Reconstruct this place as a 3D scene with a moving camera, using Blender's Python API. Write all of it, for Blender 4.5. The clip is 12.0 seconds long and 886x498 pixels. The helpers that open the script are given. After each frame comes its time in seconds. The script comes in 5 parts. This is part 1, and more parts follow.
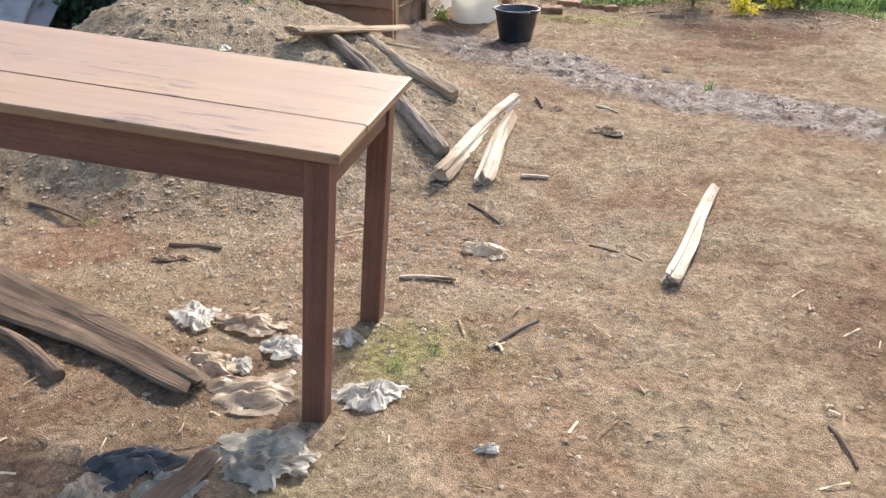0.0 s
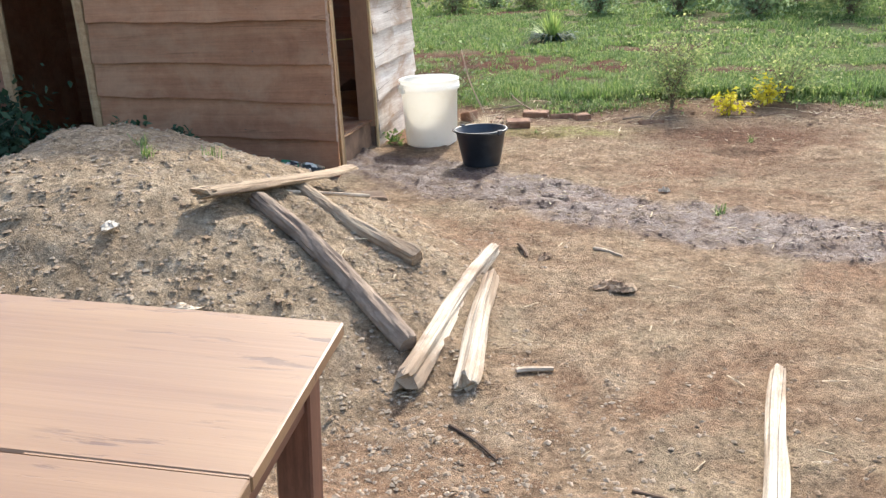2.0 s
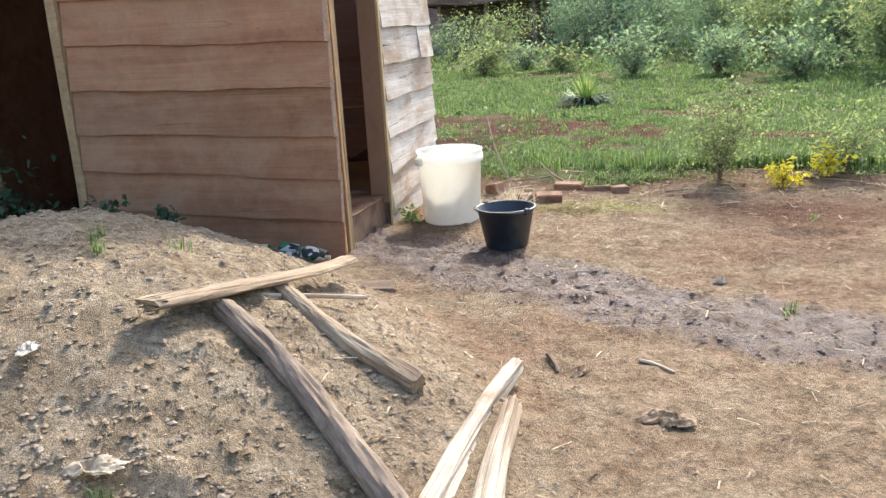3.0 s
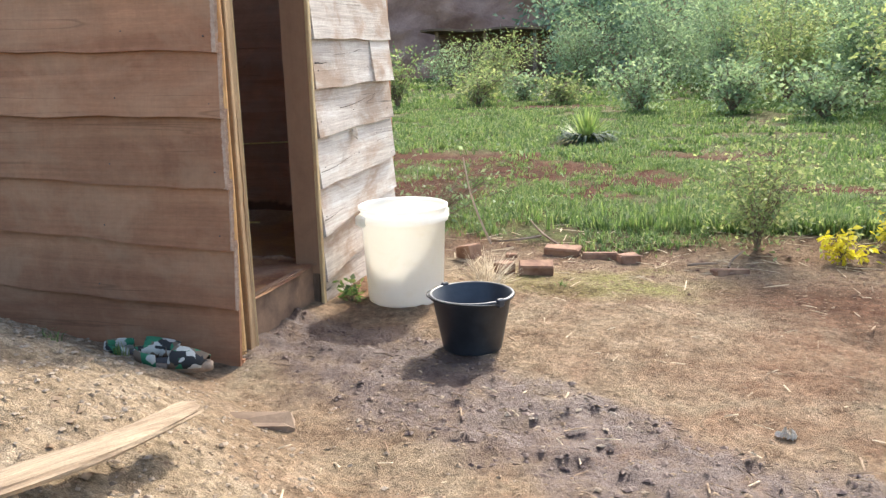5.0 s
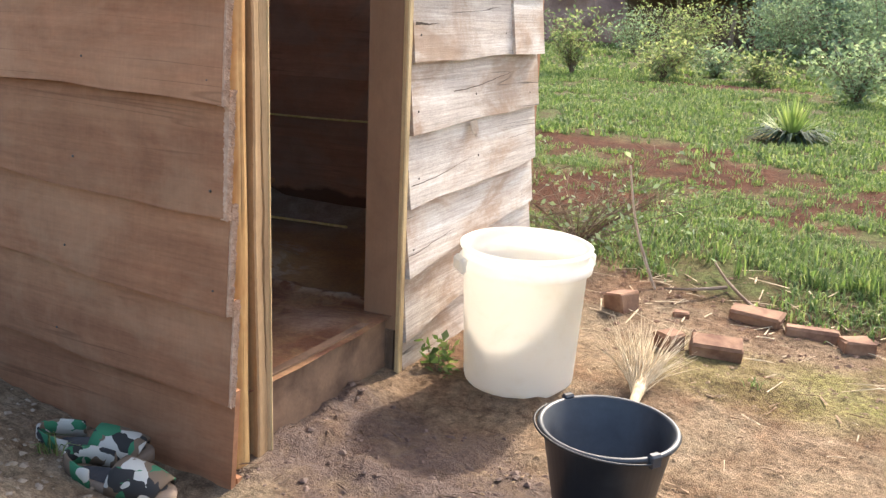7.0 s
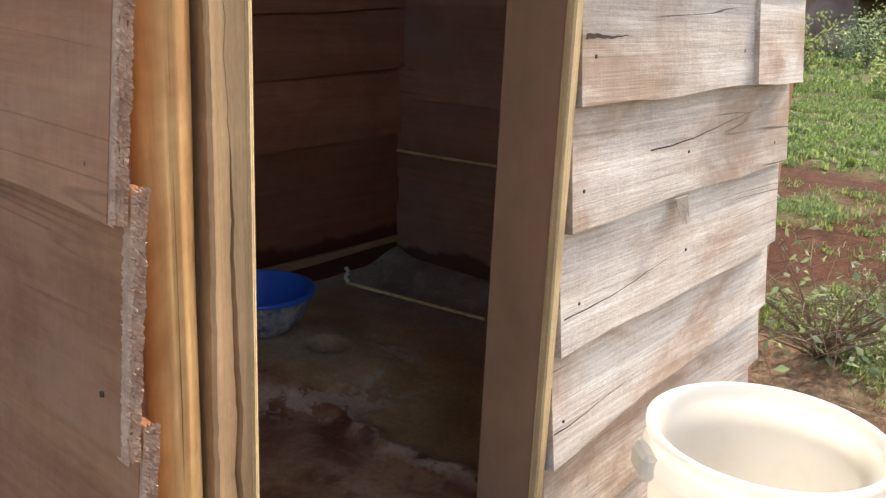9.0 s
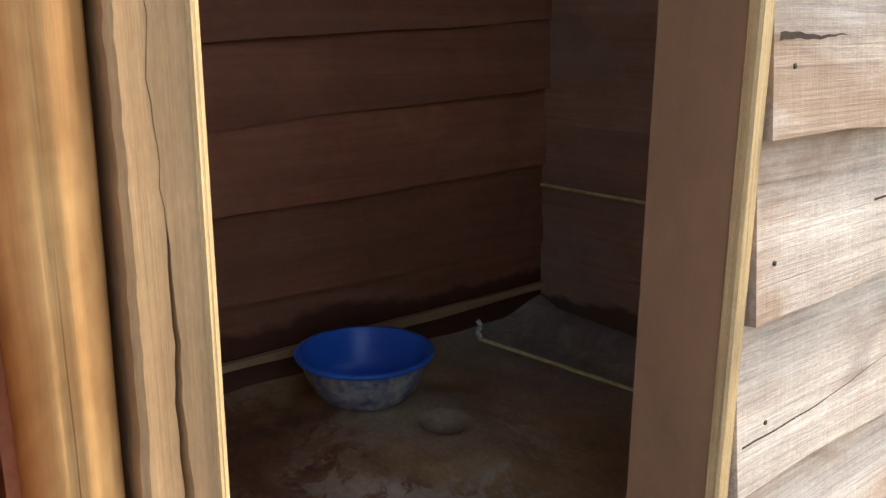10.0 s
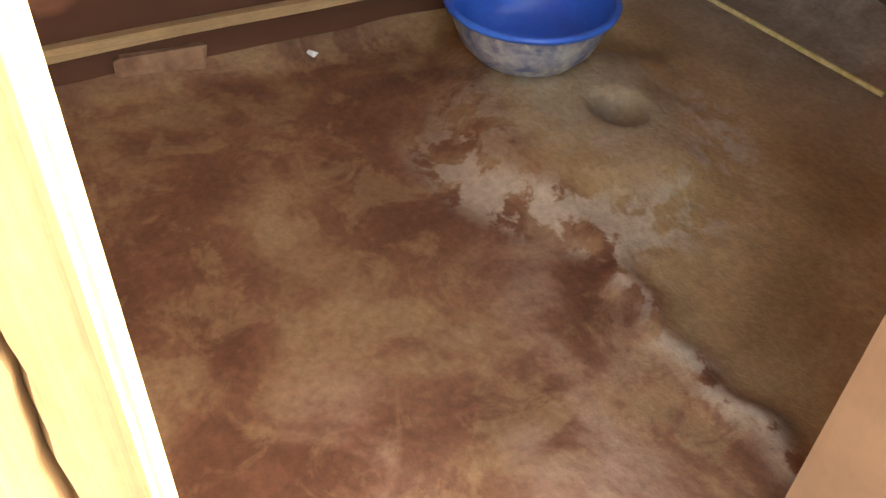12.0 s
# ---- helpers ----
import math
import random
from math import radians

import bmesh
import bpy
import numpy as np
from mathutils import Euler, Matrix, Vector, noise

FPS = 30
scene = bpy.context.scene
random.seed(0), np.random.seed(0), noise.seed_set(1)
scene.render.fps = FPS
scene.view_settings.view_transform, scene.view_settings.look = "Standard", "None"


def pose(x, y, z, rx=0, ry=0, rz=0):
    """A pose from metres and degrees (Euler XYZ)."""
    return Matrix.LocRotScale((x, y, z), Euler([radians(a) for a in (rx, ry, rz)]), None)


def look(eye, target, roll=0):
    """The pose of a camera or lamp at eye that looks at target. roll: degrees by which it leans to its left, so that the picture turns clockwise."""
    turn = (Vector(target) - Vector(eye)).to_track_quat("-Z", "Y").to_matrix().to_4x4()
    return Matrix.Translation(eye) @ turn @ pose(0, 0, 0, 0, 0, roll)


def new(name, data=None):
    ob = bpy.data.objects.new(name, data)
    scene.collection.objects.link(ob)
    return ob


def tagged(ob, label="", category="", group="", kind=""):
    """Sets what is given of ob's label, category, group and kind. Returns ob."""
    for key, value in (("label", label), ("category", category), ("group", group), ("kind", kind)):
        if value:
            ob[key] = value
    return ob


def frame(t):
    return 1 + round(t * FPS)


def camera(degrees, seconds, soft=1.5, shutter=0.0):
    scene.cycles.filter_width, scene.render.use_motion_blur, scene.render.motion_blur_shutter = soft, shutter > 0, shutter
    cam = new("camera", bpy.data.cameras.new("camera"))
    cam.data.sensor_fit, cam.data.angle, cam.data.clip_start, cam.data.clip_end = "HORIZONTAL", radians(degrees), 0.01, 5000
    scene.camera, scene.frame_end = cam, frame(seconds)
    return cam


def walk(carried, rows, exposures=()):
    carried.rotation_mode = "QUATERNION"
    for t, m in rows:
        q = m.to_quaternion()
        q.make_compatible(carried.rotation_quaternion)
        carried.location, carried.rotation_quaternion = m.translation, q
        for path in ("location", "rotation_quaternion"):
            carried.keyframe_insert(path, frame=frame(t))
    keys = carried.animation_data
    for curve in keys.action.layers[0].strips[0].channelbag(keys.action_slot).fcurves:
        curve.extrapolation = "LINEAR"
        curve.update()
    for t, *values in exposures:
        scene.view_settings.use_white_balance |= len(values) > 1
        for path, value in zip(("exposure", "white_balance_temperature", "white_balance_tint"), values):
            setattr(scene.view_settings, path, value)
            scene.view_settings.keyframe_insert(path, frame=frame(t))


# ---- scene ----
cam = camera(53.6, 12.0, 1.4)
PATH = [
    (0, (0.354, 1.421, 1.436), (-0.185, 3.154, 0.596), 0.7),
    (0.5, (0.262, 1.616, 1.466), (-0.303, 3.361, 0.669), -3.9),
    (1, (0.176, 1.889, 1.423), (-0.513, 3.635, 0.732), -3.5),
    (1.5, (0.135, 2.208, 1.398), (-0.584, 3.959, 0.751), -2.4),
    (2, (0.035, 2.521, 1.399), (-0.456, 4.353, 0.764), -3.0),
    (2.5, (-0.015, 2.848, 1.375), (-0.525, 4.696, 0.806), -5.0),
    (3, (-0.063, 3.261, 1.368), (-0.632, 5.111, 0.866), -3.5),
    (3.5, (-0.157, 3.666, 1.328), (-0.703, 5.545, 0.912), -1.4),
    (3.7, (-0.168, 3.812, 1.307), (-0.699, 5.695, 0.893), -1.9),
    (5.5, (-0.313, 5.243, 1.28), (-0.931, 7.086, 0.809), -1.1),
    (6, (-0.37, 5.652, 1.276), (-1.14, 7.43, 0.78), 0.2),
    (6.5, (-0.562, 6.09, 1.284), (-1.395, 7.837, 0.781), 2.8),
    (6.7, (-0.607, 6.175, 1.308), (-1.459, 7.908, 0.79), 2.8),
    (8.3, (-1.013, 7.214, 1.205), (-2.122, 8.771, 0.617), 2.2),
    (8.5, (-1.115, 7.342, 1.217), (-2.261, 8.869, 0.624), 2.25),
    (9, (-1.257, 7.468, 1.287), (-2.498, 8.935, 0.741), 2.6),
    (9.5, (-1.408, 7.636, 1.254), (-2.788, 8.979, 0.716), 1.2),
    (10, (-1.519, 7.869, 1.254), (-3.036, 9.068, 0.745), 0.3),
    (10.5, (-1.541, 7.961, 1.258), (-3.111, 9.068, 0.702), -0.2),
    (11, (-1.673, 8.047, 1.239), (-3.27, 9.067, 0.598), 0.2),
    (11.5, (-1.863, 8.115, 1.287), (-3.285, 8.947, 0.341), 2.45),
    (12, (-1.921, 8.134, 1.23), (-3.166, 8.781, -0.05), 2.85),
]
EXPOSURES = [(0, 1.5, 6350, 8), (1.5, 1.53, 6350, 8), (3.0, 1.6, 6300, 7), (3.7, 1.58, 6300, 7), (5.5, 1.74, 6650, 9), (6.7, 1.8, 6950, 12), (8.3, 1.66, 6950, 12), (9.5, 1.55, 7150, 11), (10.5, 1.92, 7200, 9), (11.0, 2.05, 7700, 9), (11.5, 3.65, 9700, 10), (12.0, 4.0, 9600, 10)]
walk(cam, [(t, look(eye, target, roll)) for t, eye, target, roll in PATH], EXPOSURES)

# ---- world and sun ----
SUN_EL, SUN_AZ = radians(40), radians(5)      # azimuth from +y towards +x
world = bpy.data.worlds.new("sky")
scene.world = world
world.use_nodes = True
wn = world.node_tree
sky = wn.nodes.new("ShaderNodeTexSky")
sky.sky_type, sky.sun_disc = "NISHITA", False
sky.sun_elevation, sky.sun_rotation = SUN_EL, SUN_AZ
sky.dust_density, sky.air_density = 3.0, 1.0
wn.links.new(sky.outputs[0], wn.nodes["Background"].inputs[0])
wn.nodes["Background"].inputs[1].default_value = 0.15
sun = new("sun", bpy.data.lights.new("sun", "SUN"))
sun.data.energy, sun.data.angle, sun.data.color = 2.0, radians(3.0), (1.0, 0.95, 0.88)
sun.matrix_world = look(
    (20 * math.sin(SUN_AZ) * math.cos(SUN_EL), 20 * math.cos(SUN_AZ) * math.cos(SUN_EL), 20 * math.sin(SUN_EL)), (0, 0, 0))


# ---- materials ----
def node(nt, kind, **given):
    n = nt.nodes.new("ShaderNode" + kind)
    for key, value in given.items():
        n.inputs[int(key[1:]) if key[0] == "i" and key[1:].isdigit() else key.replace("_", " ")].default_value = value
    return n


def material(name, rough=0.8):
    m = bpy.data.materials.new(name)
    m.use_nodes = True
    nt = m.node_tree
    bsdf = nt.nodes["Principled BSDF"]
    bsdf.inputs["Roughness"].default_value = rough
    return m, nt, bsdf


def coords(nt, stretch=(1, 1, 1), random_shift=True):
    tc = node(nt, "TexCoord")
    mp = node(nt, "Mapping")
    mp.inputs["Scale"].default_value = stretch
    nt.links.new(tc.outputs["Object"], mp.inputs["Vector"])
    if random_shift:
        info = node(nt, "ObjectInfo")
        mul = node(nt, "Math", i1=37.0)
        mul.operation = "MULTIPLY"
        nt.links.new(info.outputs["Random"], mul.inputs[0])
        comb = node(nt, "CombineXYZ")
        for k in range(3):
            nt.links.new(mul.outputs[0], comb.inputs[k])
        nt.links.new(comb.outputs[0], mp.inputs["Location"])
    return mp.outputs[0]


def noise_tex(nt, vec, scale, detail=4.0, rough=0.55, distortion=0.0):
    n = node(nt, "TexNoise", Scale=scale, Detail=detail, Roughness=rough, Distortion=distortion)
    if vec is not None:
        nt.links.new(vec, n.inputs["Vector"])
    return n.outputs["Fac"]


def ramp(nt, fac, stops):
    r = node(nt, "ValToRGB")
    cr = r.color_ramp
    while len(cr.elements) < len(stops):
        cr.elements.new(0.5)
    for e, (p, c) in zip(cr.elements, stops):
        e.position = p
        e.color = (*c, 1) if not isinstance(c, (int, float)) else (c, c, c, 1)
    nt.links.new(fac, r.inputs[0])
    return r.outputs[0]


def mix(nt, fac, a, b, mode="MIX"):
    m = node(nt, "MixRGB")
    m.blend_type = mode
    for slot, v in ((0, fac), (1, a), (2, b)):
        if isinstance(v, (int, float)):
            m.inputs[slot].default_value = v
        elif isinstance(v, tuple):
            m.inputs[slot].default_value = (*v, 1)
        else:
            nt.links.new(v, m.inputs[slot])
    return m.outputs[0]


def bump(nt, bsdf, height, strength=0.3, distance=0.01):
    b = node(nt, "Bump", Strength=strength, Distance=distance)
    nt.links.new(height, b.inputs["Height"])
    nt.links.new(b.outputs[0], bsdf.inputs["Normal"])


def wood(name, dark, light, rough=0.75, grain=26.0, stretch=0.05, stain=None, stain_amount=0.5, bump_strength=0.35, vary=0.25, saw=0.0, cracks=0.3, damp=0.0, streaks=0.3):
    """Grain runs along the object's own x: broad figure, fine streaks, stains, drying cracks and, if wanted, saw marks across it."""
    m, nt, bsdf = material(name, rough)
    v = coords(nt, (stretch, 1, 1))
    g = noise_tex(nt, v, grain, 6, 0.65, 0.6)
    streak = noise_tex(nt, coords(nt, (stretch * 0.5, 1, 1)), grain * 7, 4, 0.7)
    pores = noise_tex(nt, coords(nt, (0.25, 1, 1)), grain * 16, 2, 0.6)
    col = ramp(nt, g, [(0.3, dark), (0.68, light)])
    col = mix(nt, streaks, col, ramp(nt, streak, [(0.32, 0.2), (0.66, 0.85)]), "OVERLAY")
    col = mix(nt, streaks * 0.5, col, ramp(nt, pores, [(0.35, 0.2), (0.65, 0.8)]), "OVERLAY")
    blot = noise_tex(nt, coords(nt, (0.5, 1, 1)), 3.5, 5, 0.65, 0.8)
    if stain:
        col = mix(nt, ramp(nt, blot, [(0.45, 0.0), (0.62, stain_amount)]), col, stain)
    col = mix(nt, 0.3, col, ramp(nt, noise_tex(nt, coords(nt), 7.0, 6, 0.7, 0.4), [(0.3, 0.28), (0.7, 0.74)]), "OVERLAY")
    info = node(nt, "ObjectInfo")
    tone = ramp(nt, info.outputs["Random"], [(0.0, 0.5 - vary), (1.0, 0.5 + vary)])
    col = mix(nt, 0.6, col, tone, "OVERLAY")
    h = mix(nt, 0.5, g, streak)
    bsdf.inputs["Specular IOR Level"].default_value = 0.25
    if saw:
        across = noise_tex(nt, coords(nt, (1, 1, 0.04)), 130, 3, 0.6, 0.2)
        col = mix(nt, saw * 0.5, col, ramp(nt, across, [(0.35, 0.25), (0.65, 0.8)]), "OVERLAY")
        h = mix(nt, saw, h, across)
    if cracks:
        split = noise_tex(nt, coords(nt, (0.035, 1, 1)), 11, 2, 0.5, 0.3)
        line = ramp(nt, split, [(0.4925, 0.0), (0.498, cracks), (0.502, cracks), (0.5075, 0.0)])
        where = ramp(nt, noise_tex(nt, coords(nt, (0.6, 1, 1)), 2.2, 2), [(0.52, 0.0), (0.6, 1.0)])
        line = mix(nt, 1.0, line, where, "MULTIPLY")
        col = mix(nt, line, col, tuple(c * 0.25 for c in dark))
        h = mix(nt, line, h, (0.0, 0.0, 0.0))
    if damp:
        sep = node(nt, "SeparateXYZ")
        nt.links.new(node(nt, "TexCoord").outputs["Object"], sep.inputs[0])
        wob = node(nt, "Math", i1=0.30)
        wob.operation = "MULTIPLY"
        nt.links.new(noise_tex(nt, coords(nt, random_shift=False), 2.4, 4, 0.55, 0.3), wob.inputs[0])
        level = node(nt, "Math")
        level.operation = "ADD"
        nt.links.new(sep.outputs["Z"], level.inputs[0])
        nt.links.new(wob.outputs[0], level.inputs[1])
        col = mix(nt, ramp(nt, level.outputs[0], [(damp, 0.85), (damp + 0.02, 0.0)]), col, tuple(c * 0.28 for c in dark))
    nt.links.new(col, bsdf.inputs["Base Color"])
    bump(nt, bsdf, h, bump_strength, 0.004)
    return m


def plain(name, a, b, scale=12.0, rough=0.6, bump_strength=0.15, metallic=0.0, fine=90.0, spread=(0.35, 0.65), dist=0.003):
    m, nt, bsdf = material(name, rough)
    v = coords(nt)
    n = noise_tex(nt, v, scale, 5, 0.6, 0.3)
    f = noise_tex(nt, v, fine, 3, 0.6)
    nt.links.new(mix(nt, 0.2, ramp(nt, n, [(spread[0], a), (spread[1], b)]), ramp(nt, f, [(0.3, 0.3), (0.7, 0.7)]), "OVERLAY"), bsdf.inputs["Base Color"])
    bsdf.inputs["Metallic"].default_value = metallic
    bump(nt, bsdf, mix(nt, 0.5, n, f), bump_strength, dist)
    return m


def leafy(name, dark, light, tip, rough=0.5, through_light=0.35):
    """Leaves, each one its own tone, that let some light through."""
    m, nt, bsdf = material(name, rough)
    geo = node(nt, "NewGeometry")
    col = ramp(nt, geo.outputs["Random Per Island"], [(0.0, dark), (0.6, light), (0.95, tip)])
    nt.links.new(col, bsdf.inputs["Base Color"])
    tr = node(nt, "BsdfTranslucent")
    nt.links.new(mix(nt, 1.0, col, (1.0, 1.0, 0.72), "MULTIPLY"), tr.inputs["Color"])
    ms = node(nt, "MixShader", Fac=through_light)
    nt.links.new(bsdf.outputs[0], ms.inputs[1])
    nt.links.new(tr.outputs[0], ms.inputs[2])
    nt.links.new(ms.outputs[0], nt.nodes["Material Output"].inputs["Surface"])
    return m


def ground_material():
    m, nt, bsdf = material("packed_earth", 0.95)
    v = coords(nt, random_shift=False)

    def attr(name):
        a = node(nt, "Attribute")
        a.attribute_name = name
        return a.outputs["Fac"]

    big = noise_tex(nt, v, 0.9, 5, 0.6, 0.6)
    mid = noise_tex(nt, v, 6.0, 6, 0.65, 0.3)
    fine = noise_tex(nt, v, 60.0, 5, 0.7)
    grit = noise_tex(nt, v, 240.0, 2, 0.6)
    dirt = ramp(nt, mid, [(0.28, (0.135, 0.083, 0.049)), (0.5, (0.225, 0.155, 0.096)), (0.72, (0.32, 0.235, 0.155))])
    dirt = mix(nt, ramp(nt, big, [(0.48, 0.0), (0.66, 0.65)]), dirt, (0.185, 0.095, 0.055))
    pale = noise_tex(nt, v, 1.7, 4, 0.6, 0.8)
    dirt = mix(nt, ramp(nt, pale, [(0.5, 0.0), (0.64, 0.55)]), dirt, (0.27, 0.215, 0.14))
    sand = ramp(nt, mid, [(0.3, (0.195, 0.137, 0.083)), (0.52, (0.295, 0.223, 0.145)), (0.75, (0.40, 0.32, 0.225))])
    col = mix(nt, attr("sand"), dirt, sand)
    red = ramp(nt, mid, [(0.3, (0.052, 0.02, 0.010)), (0.7, (0.115, 0.047, 0.025))])
    col = mix(nt, attr("red"), col, red)
    col = mix(nt, attr("moss"), col, ramp(nt, fine, [(0.35, (0.15, 0.12, 0.05)), (0.6, (0.21, 0.21, 0.06))]))
    turf = ramp(nt, mid, [(0.35, (0.08, 0.06, 0.03)), (0.6, (0.085, 0.12, 0.035))])
    col = mix(nt, attr("turf"), col, turf)
    crumbs = noise_tex(nt, v, 26.0, 4, 0.7, 0.4)
    col = mix(nt, 0.45, col, ramp(nt, crumbs, [(0.36, 0.14), (0.5, 0.54), (0.64, 0.84)]), "OVERLAY")
    col = mix(nt, 0.48, col, ramp(nt, fine, [(0.3, 0.18), (0.7, 0.82)]), "OVERLAY")
    col = mix(nt, 0.4, col, ramp(nt, grit, [(0.3, 0.25), (0.7, 0.8)]), "OVERLAY")
    wet = attr("wet")
    edge = node(nt, "Math")
    edge.operation = "MULTIPLY"
    nt.links.new(wet, edge.inputs[0])
    nt.links.new(ramp(nt, noise_tex(nt, v, 7.0, 5, 0.65), [(0.3, 0.35), (0.55, 1.0)]), edge.inputs[1])
    mud = ramp(nt, fine, [(0.3, (0.064, 0.035, 0.026)), (0.7, (0.165, 0.105, 0.08))])
    col = mix(nt, edge.outputs[0], col, mud)
    nt.links.new(col, bsdf.inputs["Base Color"])
    nt.links.new(ramp(nt, edge.outputs[0], [(0.0, 0.95), (1.0, 0.58)]), bsdf.inputs["Roughness"])
    nt.links.new(ramp(nt, edge.outputs[0], [(0.0, 0.08), (1.0, 0.36)]), bsdf.inputs["Specular IOR Level"])
    bump(nt, bsdf, mix(nt, 0.45, mix(nt, 0.5, mid, crumbs), mix(nt, 0.4, fine, grit)), 1.0, 0.034)
    return m


EARTH = ground_material()
BROWN_BOARD = wood("brown_stained_board", (0.25, 0.108, 0.055), (0.36, 0.177, 0.093), 0.75, 9, 0.05, (0.385, 0.225, 0.13), 0.5, 0.3, 0.13, saw=0.12, cracks=0.35, streaks=0.16)
RED_BOARD = wood("red_brown_board", (0.21, 0.088, 0.052), (0.31, 0.145, 0.088), 0.75, 9, 0.05, (0.34, 0.18, 0.11), 0.4, 0.22, 0.12, cracks=0.2, streaks=0.12)
GREY_BOARD = wood("weathered_pale_board", (0.40, 0.335, 0.28), (0.62, 0.55, 0.485), 0.9, 20, 0.05, (0.33, 0.215, 0.14), 0.75, 0.9, 0.11, saw=0.14, cracks=0.9, streaks=0.36)
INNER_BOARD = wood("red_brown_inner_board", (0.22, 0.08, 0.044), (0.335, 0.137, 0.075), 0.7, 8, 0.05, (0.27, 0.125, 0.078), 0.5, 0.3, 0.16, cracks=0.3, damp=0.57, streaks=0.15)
# Far wall's damp boards; hazy light on them is put into the paler colour.
INNER_GREY = wood("hazy_grey_damp_inner_board", (0.30, 0.165, 0.108), (0.42, 0.255, 0.178), 0.7, 9, 0.05, (0.27, 0.235, 0.20), 0.5, 0.3, 0.12, cracks=0.3, damp=0.50, streaks=0.15)
POLE_WOOD = wood("debarked_yellow_pole", (0.42, 0.22, 0.08), (0.60, 0.38, 0.165), 0.6, 7, 0.16, (0.34, 0.15, 0.05), 0.75, 0.5, 0.05, cracks=1.0, streaks=0.16)
BATTEN_WOOD = wood("sawn_tan_batten", (0.30, 0.18, 0.09), (0.44, 0.295, 0.16), 0.75, 18, 0.035, (0.27, 0.155, 0.08), 0.35, 0.45, 0.05, cracks=0.2, streaks=0.2)
JAMB_WOOD = wood("brown_door_jamb", (0.255, 0.152, 0.092), (0.295, 0.18, 0.11), 0.65, 5, 0.04, (0.27, 0.155, 0.092), 0.25, 0.08, 0.03, cracks=0.0, streaks=0.06)
PALE_EDGE = wood("fresh_sawn_edge", (0.40, 0.275, 0.135), (0.56, 0.42, 0.23), 0.8, 34, 0.05, None, 0, 0.4, 0.05)
def tabletop():
    """Varnished tan-brown boards, faint grain, with dark worn flecks in patches."""
    m, nt, bsdf = material("worn_brown_tabletop", 0.42)
    g = noise_tex(nt, coords(nt, (0.06, 1, 1)), 9, 5, 0.6, 0.5)
    fine = noise_tex(nt, coords(nt, (0.03, 1, 1)), 90, 4, 0.65)
    tone = noise_tex(nt, coords(nt), 2.2, 4, 0.6, 0.5)
    col = ramp(nt, g, [(0.3, (0.20, 0.113, 0.06)), (0.7, (0.27, 0.166, 0.088))])
    col = mix(nt, 0.18, col, ramp(nt, fine, [(0.3, 0.3), (0.7, 0.75)]), "OVERLAY")
    col = mix(nt, 0.35, col, ramp(nt, tone, [(0.3, (0.42, 0.36, 0.34)), (0.7, (0.56, 0.54, 0.50))]), "OVERLAY")
    fleck = ramp(nt, noise_tex(nt, coords(nt, (0.16, 1, 1)), 36, 5, 0.65, 0.3), [(0.55, 0.0), (0.61, 0.8)])
    patch = ramp(nt, noise_tex(nt, coords(nt, (0.7, 1, 1)), 3.6, 3, 0.6), [(0.47, 0.0), (0.6, 1.0)])
    worn = mix(nt, 1.0, fleck, patch, "MULTIPLY")
    col = mix(nt, worn, col, (0.095, 0.05, 0.035))
    nt.links.new(col, bsdf.inputs["Base Color"])
    nt.links.new(ramp(nt, tone, [(0.3, 0.34), (0.7, 0.52)]), bsdf.inputs["Roughness"])
    bump(nt, bsdf, mix(nt, worn, mix(nt, 0.5, g, fine), (0.0, 0.0, 0.0)), 0.25, 0.003)
    return m


TABLE_TOP = tabletop()
TABLE_LEG = wood("red_brown_table_leg", (0.105, 0.046, 0.03), (0.165, 0.078, 0.052), 0.5, 12, 0.05, None, 0, 0.15, 0.04, cracks=0.0)
LOG_WOOD = wood("weathered_split_wood", (0.33, 0.25, 0.17), (0.60, 0.52, 0.41), 0.95, 22, 0.04, (0.28, 0.19, 0.12), 0.8, 1.0, 0.06, cracks=1.0, streaks=0.45)
TAN_WOOD = wood("tan_split_wood", (0.22, 0.15, 0.095), (0.43, 0.335, 0.225), 0.95, 26, 0.04, (0.19, 0.125, 0.08), 0.7, 1.0, 0.08, cracks=1.0, streaks=0.4)
BARK = wood("grey_brown_bark", (0.16, 0.112, 0.08), (0.34, 0.262, 0.195), 0.95, 16, 0.35, (0.13, 0.085, 0.06), 0.6, 1.0, 0.06, cracks=0.8, streaks=0.2)
DARK_BARK = wood("dark_rotten_bark", (0.06, 0.04, 0.028), (0.22, 0.15, 0.10), 0.95, 16, 0.08, (0.05, 0.032, 0.022), 0.6, 1.0, 0.1, cracks=0.8)
BRICK = plain("burnt_clay_brick", (0.16, 0.075, 0.045), (0.34, 0.195, 0.115), 9, 0.95, 0.6)
PEBBLE = plain("pale_stone_grit", (0.22, 0.16, 0.105), (0.38, 0.30, 0.215), 9, 0.95, 0.4)
METAL_SHEET = plain("dull_zinc_sheet", (0.19, 0.18, 0.175), (0.29, 0.275, 0.265), 5, 0.6, 0.1, 0.25)
BLACK_PLASTIC = plain("black_plastic", (0.018, 0.021, 0.027), (0.042, 0.048, 0.056), 8, 0.42, 0.08)
BLUE_PLASTIC = plain("blue_plastic", (0.016, 0.12, 0.56), (0.026, 0.17, 0.68), 6, 0.3, 0.04)
SCUFFED = plain("scuffed_grey_blue_plastic", (0.10, 0.12, 0.22), (0.42, 0.40, 0.38), 26, 0.7, 0.2)
WIRE = plain("dark_wire", (0.03, 0.03, 0.03), (0.06, 0.06, 0.06), 20, 0.45, 0.1, 0.6)
